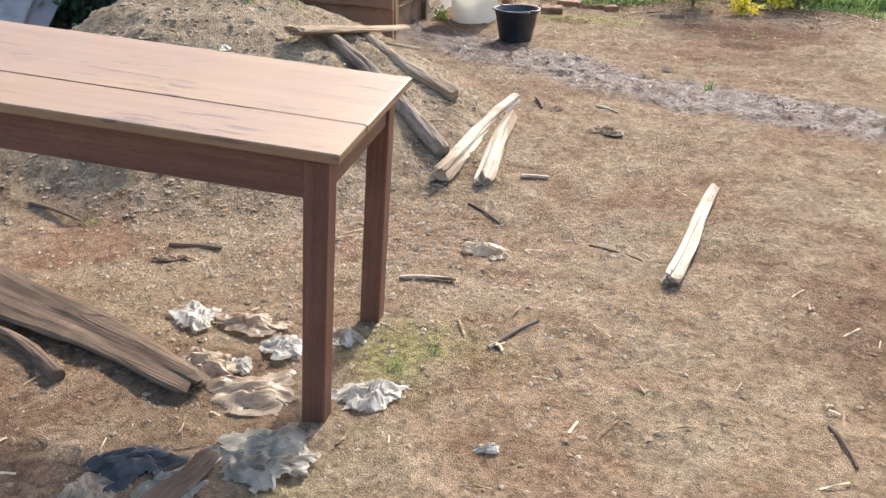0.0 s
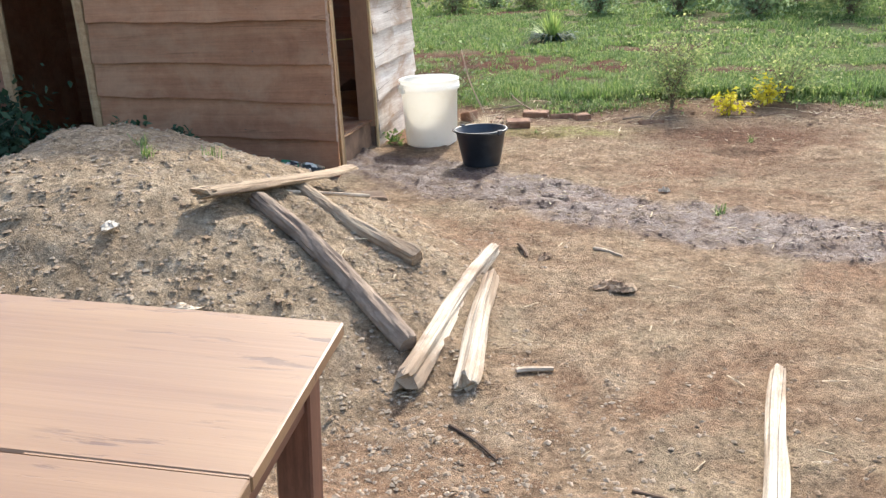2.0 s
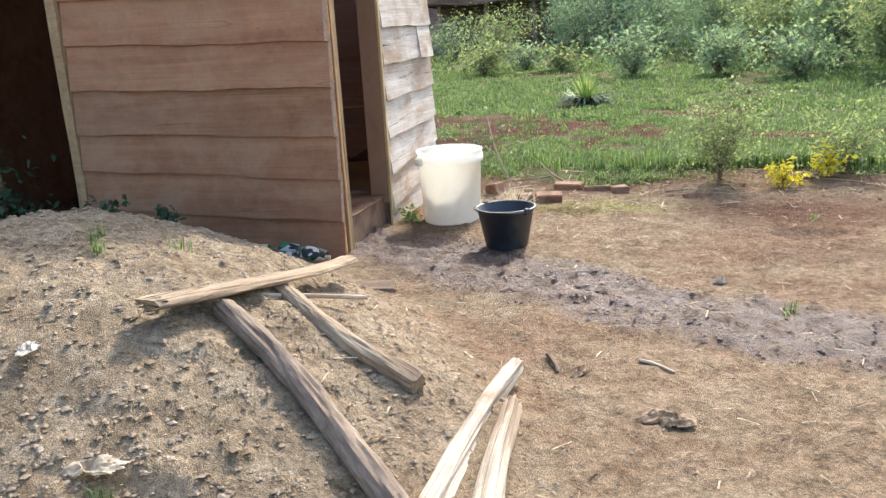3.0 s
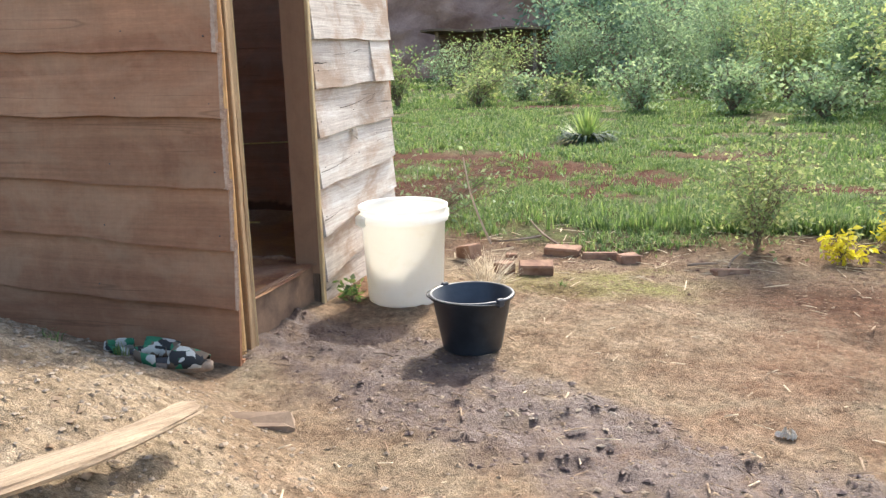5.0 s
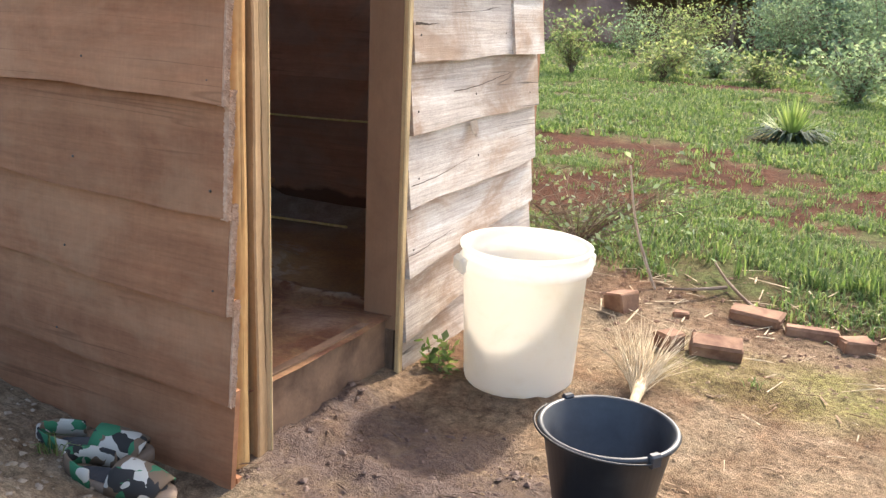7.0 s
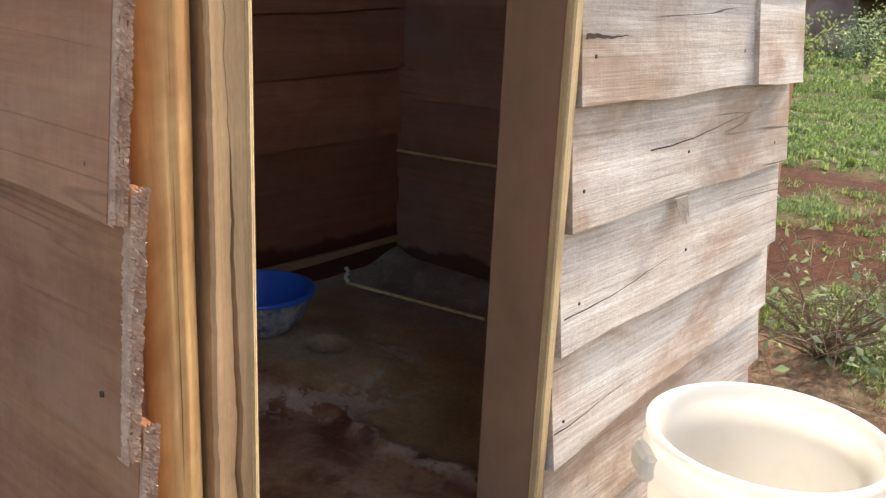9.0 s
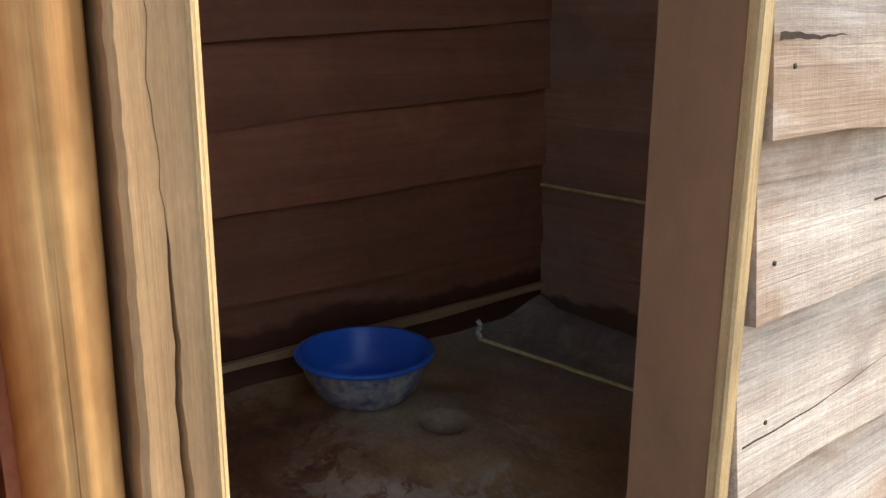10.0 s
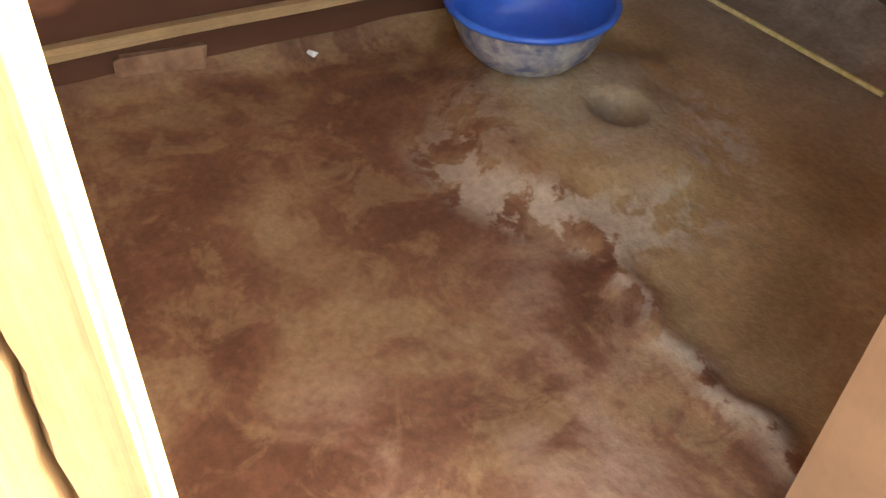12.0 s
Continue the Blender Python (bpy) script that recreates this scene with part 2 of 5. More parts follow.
STRING = plain("yellow_green_cord", (0.55, 0.50, 0.18), (0.78, 0.72, 0.36), 40, 0.8, 0.3)
WHITE_CORD = plain("white_cord", (0.55, 0.55, 0.52), (0.75, 0.75, 0.72), 40, 0.8, 0.2)
STRAW = plain("dry_straw", (0.42, 0.31, 0.18), (0.66, 0.54, 0.36), 20, 0.85, 0.2)
DRY_LEAF = plain("dry_brown_leaf", (0.16, 0.085, 0.045), (0.40, 0.28, 0.17), 20, 0.9, 0.4)
SOLE = plain("worn_rubber_sole", (0.20, 0.14, 0.10), (0.33, 0.24, 0.17), 18, 0.9, 0.3)
NAIL = plain("nail_head", (0.05, 0.045, 0.04), (0.12, 0.10, 0.09), 30, 0.5, 0.1, 0.6)
CLOTH = plain("dark_grey_cloth", (0.03, 0.03, 0.035), (0.10, 0.095, 0.09), 12, 0.95, 0.5)
ROOF = plain("rusty_roof_sheet", (0.17, 0.12, 0.10), (0.30, 0.25, 0.22), 3, 0.6, 0.1, 0.3)
# Blue raised in the grass colour to stand for haze over the field.
GRASS = leafy("short_grass", (0.07, 0.12, 0.04), (0.165, 0.26, 0.08), (0.30, 0.35, 0.15), 0.65, 0.52)
DARK_LEAF = leafy("dark_shrub_leaf", (0.012, 0.03, 0.012), (0.03, 0.07, 0.03), (0.06, 0.10, 0.05), 0.8, 0.2)
GREY_LEAF = leafy("grey_green_leaf", (0.17, 0.25, 0.15), (0.28, 0.38, 0.235), (0.42, 0.50, 0.34), 0.75, 0.55)
# Some blue added here too for the field's haze.
YELLOW_LEAF = leafy("yellow_green_leaf", (0.14, 0.20, 0.085), (0.28, 0.34, 0.15), (0.46, 0.48, 0.24), 0.65, 0.5)
# Pale bluish greens: the distant haze is painted into the leaf colour.
HAZY_TREE_LEAF = leafy("hazy_hedge_tree_leaf", (0.20, 0.30, 0.22), (0.31, 0.43, 0.32), (0.44, 0.55, 0.42), 0.75, 0.55)
PALM_LEAF = leafy("fan_palm_leaf", (0.16, 0.25, 0.07), (0.28, 0.38, 0.13), (0.42, 0.48, 0.2), 0.6, 0.5)
FLOWER = leafy("bright_yellow_leaf", (0.42, 0.36, 0.02), (0.70, 0.60, 0.04), (0.80, 0.72, 0.10), 0.6, 0.4)
STEM = plain("grey_brown_stem", (0.10, 0.07, 0.045), (0.24, 0.18, 0.12), 15, 0.9, 0.4)


def tub_plastic():
    m, nt, bsdf = material("milky_white_plastic", 0.38)
    v = coords(nt)
    dirt = noise_tex(nt, v, 9, 6, 0.65, 0.6)
    col = mix(nt, ramp(nt, dirt, [(0.52, 0.0), (0.78, 0.55)]), (0.90, 0.89, 0.84), (0.70, 0.63, 0.48))
    nt.links.new(col, bsdf.inputs["Base Color"])
    tr = node(nt, "BsdfTranslucent")
    tr.inputs["Color"].default_value = (0.97, 0.95, 0.89, 1)
    ms = node(nt, "MixShader", Fac=0.5)
    nt.links.new(bsdf.outputs[0], ms.inputs[1])
    nt.links.new(tr.outputs[0], ms.inputs[2])
    nt.links.new(ms.outputs[0], nt.nodes["Material Output"].inputs["Surface"])
    return m


def film_plastic(name, tint):
    m, nt, bsdf = material(name, 0.35)
    v = coords(nt)
    n = noise_tex(nt, v, 18, 5, 0.6, 0.5)
    nt.links.new(ramp(nt, n, [(0.42, tint), (0.56, tuple(c * 0.6 for c in tint)), (0.7, (0.16, 0.10, 0.06))]), bsdf.inputs["Base Color"])
    tr = node(nt, "BsdfTranslucent")
    tr.inputs["Color"].default_value = (*tint, 1)
    ms = node(nt, "MixShader", Fac=0.4)
    nt.links.new(bsdf.outputs[0], ms.inputs[1])
    nt.links.new(tr.outputs[0], ms.inputs[2])
    nt.links.new(ms.outputs[0], nt.nodes["Material Output"].inputs["Surface"])
    bump(nt, bsdf, noise_tex(nt, v, 60, 4, 0.6), 0.4, 0.004)
    return m


def camo_cloth():
    m, nt, bsdf = material("camouflage_strap", 0.85)
    v = coords(nt)
    vor = node(nt, "TexVoronoi", Scale=26.0)
    warp = node(nt, "TexNoise", Scale=14.0, Detail=2.0)
    nt.links.new(v, warp.inputs["Vector"])
    nt.links.new(mix(nt, 0.12, v, warp.outputs["Color"], "ADD"), vor.inputs["Vector"])
    sep = node(nt, "SeparateColor")
    nt.links.new(vor.outputs["Color"], sep.inputs[0])
    r = node(nt, "ValToRGB")
    r.color_ramp.interpolation = "CONSTANT"
    while len(r.color_ramp.elements) < 4:
        r.color_ramp.elements.new(0.5)
    for e, (p, c) in zip(r.color_ramp.elements, [(0, (0.025, 0.024, 0.022)), (0.26, (0.03, 0.17, 0.08)), (0.46, (0.16, 0.11, 0.07)), (0.66, (0.50, 0.47, 0.40))]):
        e.position, e.color = p, (*c, 1)
    nt.links.new(sep.outputs[0], r.inputs[0])
    nt.links.new(r.outputs[0], bsdf.inputs["Base Color"])
    bump(nt, bsdf, noise_tex(nt, v, 300, 2), 0.3, 0.002)
    return m


def cement_floor():
    m, nt, bsdf = material("stained_wet_cement", 0.7)
    v = coords(nt, random_shift=False)

    def attr(name):
        a = node(nt, "Attribute")
        a.attribute_name = name
        return a.outputs["Fac"]

    big = noise_tex(nt, v, 4.2, 5, 0.6, 0.5)
    mid = noise_tex(nt, v, 8, 6, 0.65, 0.6)
    lump = noise_tex(nt, v, 14, 4, 0.6, 0.3)
    fine = noise_tex(nt, v, 70, 4, 0.65)
    col = ramp(nt, big, [(0.38, (0.15, 0.062, 0.034)), (0.49, (0.20, 0.088, 0.046)), (0.56, (0.255, 0.13, 0.064)), (0.68, (0.34, 0.20, 0.10))])
    col = mix(nt, ramp(nt, mid, [(0.52, 0.0), (0.60, 0.5)]), col, (0.34, 0.205, 0.10))
    col = mix(nt, ramp(nt, lump, [(0.56, 0.0), (0.62, 0.4)]), col, (0.24, 0.105, 0.058))
    # Olive cement, brightened in colour for light that doesn't reach this side.
    lit_olive = ramp(nt, big, [(0.36, (0.30, 0.185, 0.085)), (0.5, (0.40, 0.26, 0.125)), (0.64, (0.50, 0.345, 0.175))])
    col = mix(nt, attr("lit_olive"), col, lit_olive)
    col = mix(nt, attr("grey"), col, ramp(nt, mid, [(0.35, (0.22, 0.19, 0.145)), (0.65, (0.36, 0.315, 0.25))]))
    pale = node(nt, "Math")
    pale.operation = "MULTIPLY"
    nt.links.new(attr("pale"), pale.inputs[0])
    nt.links.new(ramp(nt, big, [(0.44, 0.0), (0.56, 0.6)]), pale.inputs[1])
    col = mix(nt, pale.outputs[0], col, (0.42, 0.27, 0.19))
    crust = node(nt, "Math")
    crust.operation = "MULTIPLY"
    nt.links.new(attr("crust"), crust.inputs[0])
    nt.links.new(ramp(nt, lump, [(0.47, 0.0), (0.53, 0.8)]), crust.inputs[1])
    col = mix(nt, crust.outputs[0], col, (0.47, 0.37, 0.27))
    col = mix(nt, 0.35, col, ramp(nt, fine, [(0.3, 0.25), (0.7, 0.78)]), "OVERLAY")
    nt.links.new(col, bsdf.inputs["Base Color"])
    nt.links.new(ramp(nt, big, [(0.4, 0.5), (0.6, 0.8)]), bsdf.inputs["Roughness"])
    bsdf.inputs["Specular IOR Level"].default_value = 0.3
    bump(nt, bsdf, mix(nt, 0.5, mid, fine), 0.5, 0.008)
    return m


TUB_PLASTIC, CAMO, CEMENT = tub_plastic(), camo_cloth(), cement_floor()
FILM_WHITE = film_plastic("white_plastic_film", (0.62, 0.56, 0.47))
FILM_TAN = film_plastic("dirty_tan_plastic_film", (0.56, 0.42, 0.29))
FILM_CREAM = film_plastic("cream_plastic_film", (0.70, 0.58, 0.42))
FILM_CLEAR = film_plastic("muddy_clear_film", (0.42, 0.37, 0.29))


# ---- mesh helpers ----
def mesh_from(name, verts, faces, mat, smooth=False):
    me = bpy.data.meshes.new(name)
    me.from_pydata([tuple(v) for v in verts], [], [tuple(f) for f in faces])
    me.materials.append(mat)
    if smooth:
        me.polygons.foreach_set("use_smooth", [True] * len(me.polygons))
    me.update()
    return me


def thing(name, label, category, m=None, group="", kind="", data=None):
    ob = new(name, data)
    if m is not None:
        ob.matrix_world = m
    return tagged(ob, label, category, group, kind)


def part(name, bm, mat, parent, label="", m=None, smooth=False):
    """One mesh, from a bmesh or a mesh, as a part of parent; m is its pose in the parent's own frame."""
    if isinstance(bm, bmesh.types.BMesh):
        me = bpy.data.meshes.new(name)
        bm.normal_update()
        bm.to_mesh(me)
        bm.free()
        me.materials.append(mat)
        if smooth:
            me.polygons.foreach_set("use_smooth", [True] * len(me.polygons))
    else:
        me = bm
    ob = new(name, me)
    ob.parent = parent
    if m is not None:
        ob.matrix_basis = m
    if label:
        ob["label"] = label
    return ob


def box_bm(sx, sy, sz, bevel=0.004, jitter=0.0, seed=0):
    """A worn block, x and y centred, z from 0 up."""
    bm = bmesh.new()
    bmesh.ops.create_cube(bm, size=1, matrix=Matrix.Translation((0, 0, sz / 2)) @ Matrix.Diagonal((sx, sy, sz, 1)))
    if bevel:
        bmesh.ops.bevel(bm, geom=bm.edges[:], offset=bevel, segments=1, affect="EDGES")
    if jitter:
        r = random.Random(seed)
        for v in bm.verts:
            v.co += Vector((r.uniform(-1, 1), r.uniform(-1, 1), r.uniform(-1, 1))) * jitter
    return bm


def lathe(profile, n=48, oval=1.0):
    """A turned shape from (radius, height) pairs; open where the radius is not 0."""
    verts, faces = [], []
    for r, z in profile:
        for k in range(n):
            a = 2 * math.pi * k / n
            verts.append((r * math.cos(a), r * oval * math.sin(a), z))
    for i in range(len(profile) - 1):
        for k in range(n):
            a, b = i * n + k, i * n + (k + 1) % n
            faces.append((a, b, b + n, a + n))
    return verts, faces


def tube_data(points, radii, n=8, rough=0.0, seed=0, cap=True, squash=1.0):
    """A tapered tube along points."""
    r = random.Random(seed)
    pts = [Vector(p) for p in points]
    verts, faces = [], []
    lump = [1 + rough * r.uniform(-1, 1) for _ in range(n)]
    for i, p in enumerate(pts):
        d = (pts[min(i + 1, len(pts) - 1)] - pts[max(i - 1, 0)]).normalized()
        up = Vector((0, 0, 1)) if abs(d.z) < 0.9 else Vector((1, 0, 0))
        s = d.cross(up).normalized()
        u = s.cross(d)
        for k in range(n):
            a = 2 * math.pi * k / n
            w = radii[i] * lump[k] * (1 + rough * 0.5 * r.uniform(-1, 1))
            verts.append(p + s * (math.cos(a) * w) + u * (math.sin(a) * w * squash))
    for i in range(len(pts) - 1):
        for k in range(n):
            a, b = i * n + k, i * n + (k + 1) % n
            faces.append((a, b, b + n, a + n))
    if cap:
        faces.append(tuple(range(n - 1, -1, -1)))
        faces.append(tuple(range((len(pts) - 1) * n, len(pts) * n)))
    return verts, faces


def joined(chunks):
    verts, faces = [], []
    for v, f in chunks:
        k = len(verts)
        verts += list(v)
        faces += [tuple(i + k for i in q) for q in f]
    return verts, faces


def vnoise(x, y, seed=0):
    """Smooth value noise between 0 and 1 for arrays."""
    x, y = np.asarray(x, float), np.asarray(y, float)
    xi, yi = np.floor(x), np.floor(y)
    fx, fy = x - xi, y - yi
    fx, fy = fx * fx * (3 - 2 * fx), fy * fy * (3 - 2 * fy)

    def h(a, b):
        s = np.sin(a * 127.1 + b * 311.7 + seed * 74.7) * 43758.5453
        return s - np.floor(s)

    return (h(xi, yi) * (1 - fx) + h(xi + 1, yi) * fx) * (1 - fy) + (h(xi, yi + 1) * (1 - fx) + h(xi + 1, yi + 1) * fx) * fy


def blob(x, y, cx, cy, rx, ry):
    return np.clip(1 - ((x - cx) / rx) ** 2 - ((y - cy) / ry) ** 2, 0, 1)


def step(a, b, x):
    u = np.clip((x - a) / (b - a), 0, 1)
    return u * u * (3 - 2 * u)


# ---- ground ----
def mound(x, y):
    north = np.maximum(y - 5.95, 0)
    xc = -2.65 - 0.55 * north
    rx = np.where(x < xc, 0.9, 2.15 + 0.12 * north)
    ry = np.where(y > 5.95, 2.4, 1.95)
    f = np.clip(1 - ((x - xc) / rx) ** 2 - ((y - 5.95) / ry) ** 2, 0, 1)
    return 0.675 * f ** 1.4


def height(x, y):
    x, y = np.asarray(x, float), np.asarray(y, float)
    z = mound(x, y) * (0.94 + 0.12 * vnoise(x * 2.2, y * 2.2, 3))
    inside = step(-2.0, -2.25, x) * step(7.95, 8.15, y) * step(10.1, 9.9, y) * step(-3.9, -3.6, x)
    z = z + 0.05 * step(10.2, 10.7, y) * step(30, 20, y)
    z = z - 0.05 * blob(x, y, -2.2, 4.25, 0.28, 0.2) - 0.05 * blob(x, y, -1.35, 4.95, 0.3, 0.14)
    z = z - 0.05 * blob(x, y, 0.55, 8.85, 0.3, 0.16) - 0.03 * blob(x, y, -1.0, 9.35, 0.25, 0.15)
    near = step(60, 20, np.hypot(x, y - 7))
    z = z + near * (0.035 * (vnoise(x * 1.3, y * 1.3, 1) - 0.5) + 0.016 * (vnoise(x * 4.5, y * 4.5, 2) - 0.5))
    return z * (1 - inside) + 0.05 * inside


def fine_height(x, y):
    sandy = np.clip(mound(x, y) * 4, 0, 1)
    clods = np.abs(vnoise(x * 9, y * 9, 5) - 0.5) * 0.03 + (vnoise(x * 21, y * 21, 6) - 0.5) * 0.018
    return height(x, y) + (clods + 0.012 * (vnoise(x * 3.1, y * 6.3, 44) - 0.5)) * (0.7 + 0.9 * sandy + 1.1 * wetness(x, y))


WET_LINE = [(-2.35, 8.45, 0.22), (-1.95, 8.3, 0.42), (-1.45, 8.0, 0.45), (-0.9, 7.65, 0.36), (-0.3, 7.35, 0.34), (0.3, 7.05, 0.36), (0.95, 6.85, 0.36), (2.4, 6.4, 0.4)]


def wetness(x, y):
    best = np.zeros_like(np.asarray(x, float))
    for (ax, ay, aw), (bx, by, bw) in zip(WET_LINE, WET_LINE[1:]):
        t = np.clip(((x - ax) * (bx - ax) + (y - ay) * (by - ay)) / ((bx - ax) ** 2 + (by - ay) ** 2), 0, 1)
        d = np.hypot(x - ax - t * (bx - ax), y - ay - t * (by - ay))
        w = aw + t * (bw - aw)
        best = np.maximum(best, step(1.15, 0.55, d / w + 0.5 * (vnoise(x * 5, y * 5, 9) - 0.5)))
    return best


def bare_patch(x, y):
    """Where the field shows red soil."""
    p = np.zeros_like(np.asarray(x, float))
    for cx, cy, rx, ry in ((-2.0, 13.6, 1.15, 1.0), (-0.85, 13.1, 0.9, 0.75), (-3.1, 14.6, 1.3, 1.1), (-2.9, 12.3, 1.0, 1.0), (0.5, 12.7, 0.8, 0.45), (-0.2, 14.9, 0.9, 0.4), (-4.1, 23.0, 3.0, 1.1), (-1.3, 12.2, 0.5, 0.3), (0.6, 17.2, 1.3, 0.5)):
        p = np.maximum(p, blob(x, y, cx, cy, rx, ry))
    return np.clip(p * 1.9 + (vnoise(x * 2.3, y * 2.3, 12) - 0.62) * 1.2 + (vnoise(x * 5, y * 7, 13) - 0.5) * 1.5 * (p > 0), 0, 1)


def turfness(x, y):
    edge = 10.55 + 0.25 * np.sin(x * 1.7) + 0.3 * (vnoise(x * 3, y * 3, 8) - 0.5) - 0.3 * step(0.2, 1.2, x)
    return step(-0.1, 0.35, y - edge)


def axis(a, b, d, far):
    core = list(np.arange(a, b + d / 2, d))
    s, lo, hi = d, core[0], core[-1]
    left, right = [], []
    while lo > -far:
        s *= 1.22
        lo -= s
        left.append(lo)
    s = d
    while hi < far:
        s *= 1.22
        hi += s
        right.append(hi)
    return np.array(left[::-1] + core + right)


def build_ground():
    xs, ys = axis(-4.6, 2.0, 0.035, 600), axis(1.6, 11.2, 0.035, 600)
    X, Y = np.meshgrid(xs, ys)
    Z = fine_height(X, Y)
    nx, ny = len(xs), len(ys)
    i = (np.arange(ny - 1)[:, None] * nx + np.arange(nx - 1)[None]).ravel()
    quads = np.stack([i, i + 1, i + nx + 1, i + nx], 1)
    me = bpy.data.meshes.new("ground")
    me.vertices.add(nx * ny)
    me.vertices.foreach_set("co", np.stack([X, Y, Z], -1).ravel())
    me.loops.add(quads.size)
    me.loops.foreach_set("vertex_index", quads.ravel())
    me.polygons.add(len(quads))
    me.polygons.foreach_set("loop_start", np.arange(len(quads)) * 4)
    me.update(calc_edges=True)
    me.polygons.foreach_set("use_smooth", [True] * len(quads))
    me.materials.append(EARTH)
    sand = np.clip(np.clip(mound(X, Y) * 5, 0, 1) * 0.9 + 0.25 * (vnoise(X * 1.1, Y * 1.1, 4) - 0.35), 0, 1)
    turf = turfness(X, Y)
    masks = {
        "wet": wetness(X, Y),
        "sand": sand,
        "turf": turf * (1 - bare_patch(X, Y)) * 0.85,
        "red": np.clip(turf * bare_patch(X, Y) + 0.8 * blob(X, Y, 0.5, 9.4, 1.0, 0.55) + 0.55 * step(9.6, 10.3, Y) * vnoise(X * 2, Y * 2, 7) + 0.5 * blob(X, Y, -1.0, 9.35, 0.3, 0.2) + 0.5 * blob(X, Y, 1.3, 4.6, 1.1, 2.4) * step(0.45, 0.75, vnoise(X * 2.2, Y * 4.5, 45)) + 0.35 * blob(X, Y, 0.6, 8.4, 1.2, 0.9) * step(0.4, 0.7, vnoise(X * 2.6, Y * 5, 46)), 0, 1),
        "moss": np.clip((0.9 * blob(X, Y, -0.8, 9.6, 0.9, 0.5) + 0.9 * blob(X, Y, -0.35, 3.6, 0.35, 0.3) + 0.6 * blob(X, Y, -0.4, 2.75, 0.6, 0.35)) * 1.6 * vnoise(X * 4, Y * 4, 10) - 0.15, 0, 0.8),
    }
    for name, values in masks.items():
        a = me.attributes.new(name, "FLOAT", "POINT")
        a.data.foreach_set("value", values.ravel().astype(np.float32))
    return thing("ground", "bare sandy brown yard earth with a muddy wet track", "ground", kind="structure", data=me)


def gz(x, y):
    return float(fine_height(np.array([x]), np.array([y]))[0])


build_ground()


# ---- the hut ----
DOOR_X, FRONT_Y, BACK_X, FAR_Y, ROOF_Z, FLOOR_Z = -2.12, 7.97, -3.62, 9.97, 2.12, 0.24


def plank_mesh(length, low_a, low_b, top_a, top_b, mat, thick=0.02, lean=0.022, wave=0.006, seed=0, ragged=0.0, start=0.0):
    """A sawn board along x from start to length; y is outward, its lower edge stands proud by lean. Heights at both ends."""
    r = random.Random(seed)
    n = max(6, int(length / 0.09))
    ph = [r.uniform(0, 6.28) for _ in range(4)]
    verts, faces = [], []
    for k in range(n + 1):
        t = k / n
        x = start + t * (length - start)
        w = wave * (math.sin(x * 5 + ph[0]) + 0.6 * math.sin(x * 13 + ph[1]) + 0.4 * r.uniform(-1, 1))
        lo = low_a + (low_b - low_a) * t + w
        hi = top_a + (top_b - top_a) * t + wave * 0.5 * math.sin(x * 6 + ph[2])
        cup = 0.004 * math.sin(x * 3.1 + ph[3])
        e0 = e1 = 0.0
        if k in (0, n) and ragged:
            e0, e1 = r.uniform(-1, 1) * ragged, r.uniform(-1, 1) * ragged
        verts += [(x + e0, lean + cup, lo), (x + e0, lean + thick + cup, lo + 0.003), (x + e1, thick + 0.002 + cup, hi), (x + e1, 0.002 + cup, hi)]
    for k in range(n):
        a, b = 4 * k, 4 * k + 4
        for j in range(4):
            faces.append((a + j, a + (j + 1) % 4, b + (j + 1) % 4, b + j))
    faces += [(3, 2, 1, 0), (4 * n, 4 * n + 1, 4 * n + 2, 4 * n + 3)]
    return mesh_from("plank", verts, faces, mat)


PLANKS = {}


def board_wall(name, label, pose_at, length, lines_a, lines_b, mat, overlap=0.035, seed=1, **how):
    """Overlapping boards: lines are the heights of the lower edges at both ends, from the top down."""
    wall = thing(name, label, "wall", pose_at, kind="structure")
    PLANKS[name] = []
    for k in range(1, len(lines_a)):
        board = part("plank", plank_mesh(length, lines_a[k], lines_b[k], lines_a[k - 1] + overlap, lines_b[k - 1] + overlap, mat, seed=seed + k, **how), mat, wall)
        PLANKS[name].append(board)
    return wall


def nail_heads(wall, spots):
    for x, z, out in spots:
        v, f = lathe([(0.0, 0.003), (0.0035, 0.002), (0.004, 0.0)], 8)
        part("nail", mesh_from("nail", v, f, NAIL), NAIL, wall, m=pose(x, out, z, -90))


def post(name, label, x0, x1, y0, y1, z0, z1, mat, parent=None, bevel=0.005):
    """An upright of sawn wood, its grain upright."""
    bm = box_bm(z1 - z0, y1 - y0, x1 - x0, bevel, 0.0012, int(abs(x0 * 1000)))
    m = Matrix.Translation(((x0 + x1) / 2, (y0 + y1) / 2, (z0 + z1) / 2)) @ pose(0, 0, 0, 0, 90, 0) @ Matrix.Translation((0, 0, -(x1 - x0) / 2))
    return part(name, bm, mat, parent, label, m)


# front wall: boards from x = -3.86 to -2.10, seen in the shade
front = board_wall("wall_front", "dark brown overlapping wooden boards of the hut front", pose(-2.102, FRONT_Y, 0, 0, 0, 180), 1.758,
                   [2.14, 1.83, 1.56, 1.295, 1.04, 0.76, 0.508, 0.257, 0.0, -0.2],
                   [2.19, 1.90, 1.62, 1.35, 1.075, 0.81, 0.58, 0.325, 0.06, -0.15], BROWN_BOARD, seed=11, thick=0.018, lean=0.030, wave=0.005, ragged=0.002, start=0.004)
for k, z in enumerate((1.36, 1.10, 0.83, 0.57, 0.31)):
    nail_heads(PLANKS["wall_front"][2 + k], [(0.05, z, 0.044), (0.42 + 0.06 * k, z + 0.03, 0.042)])


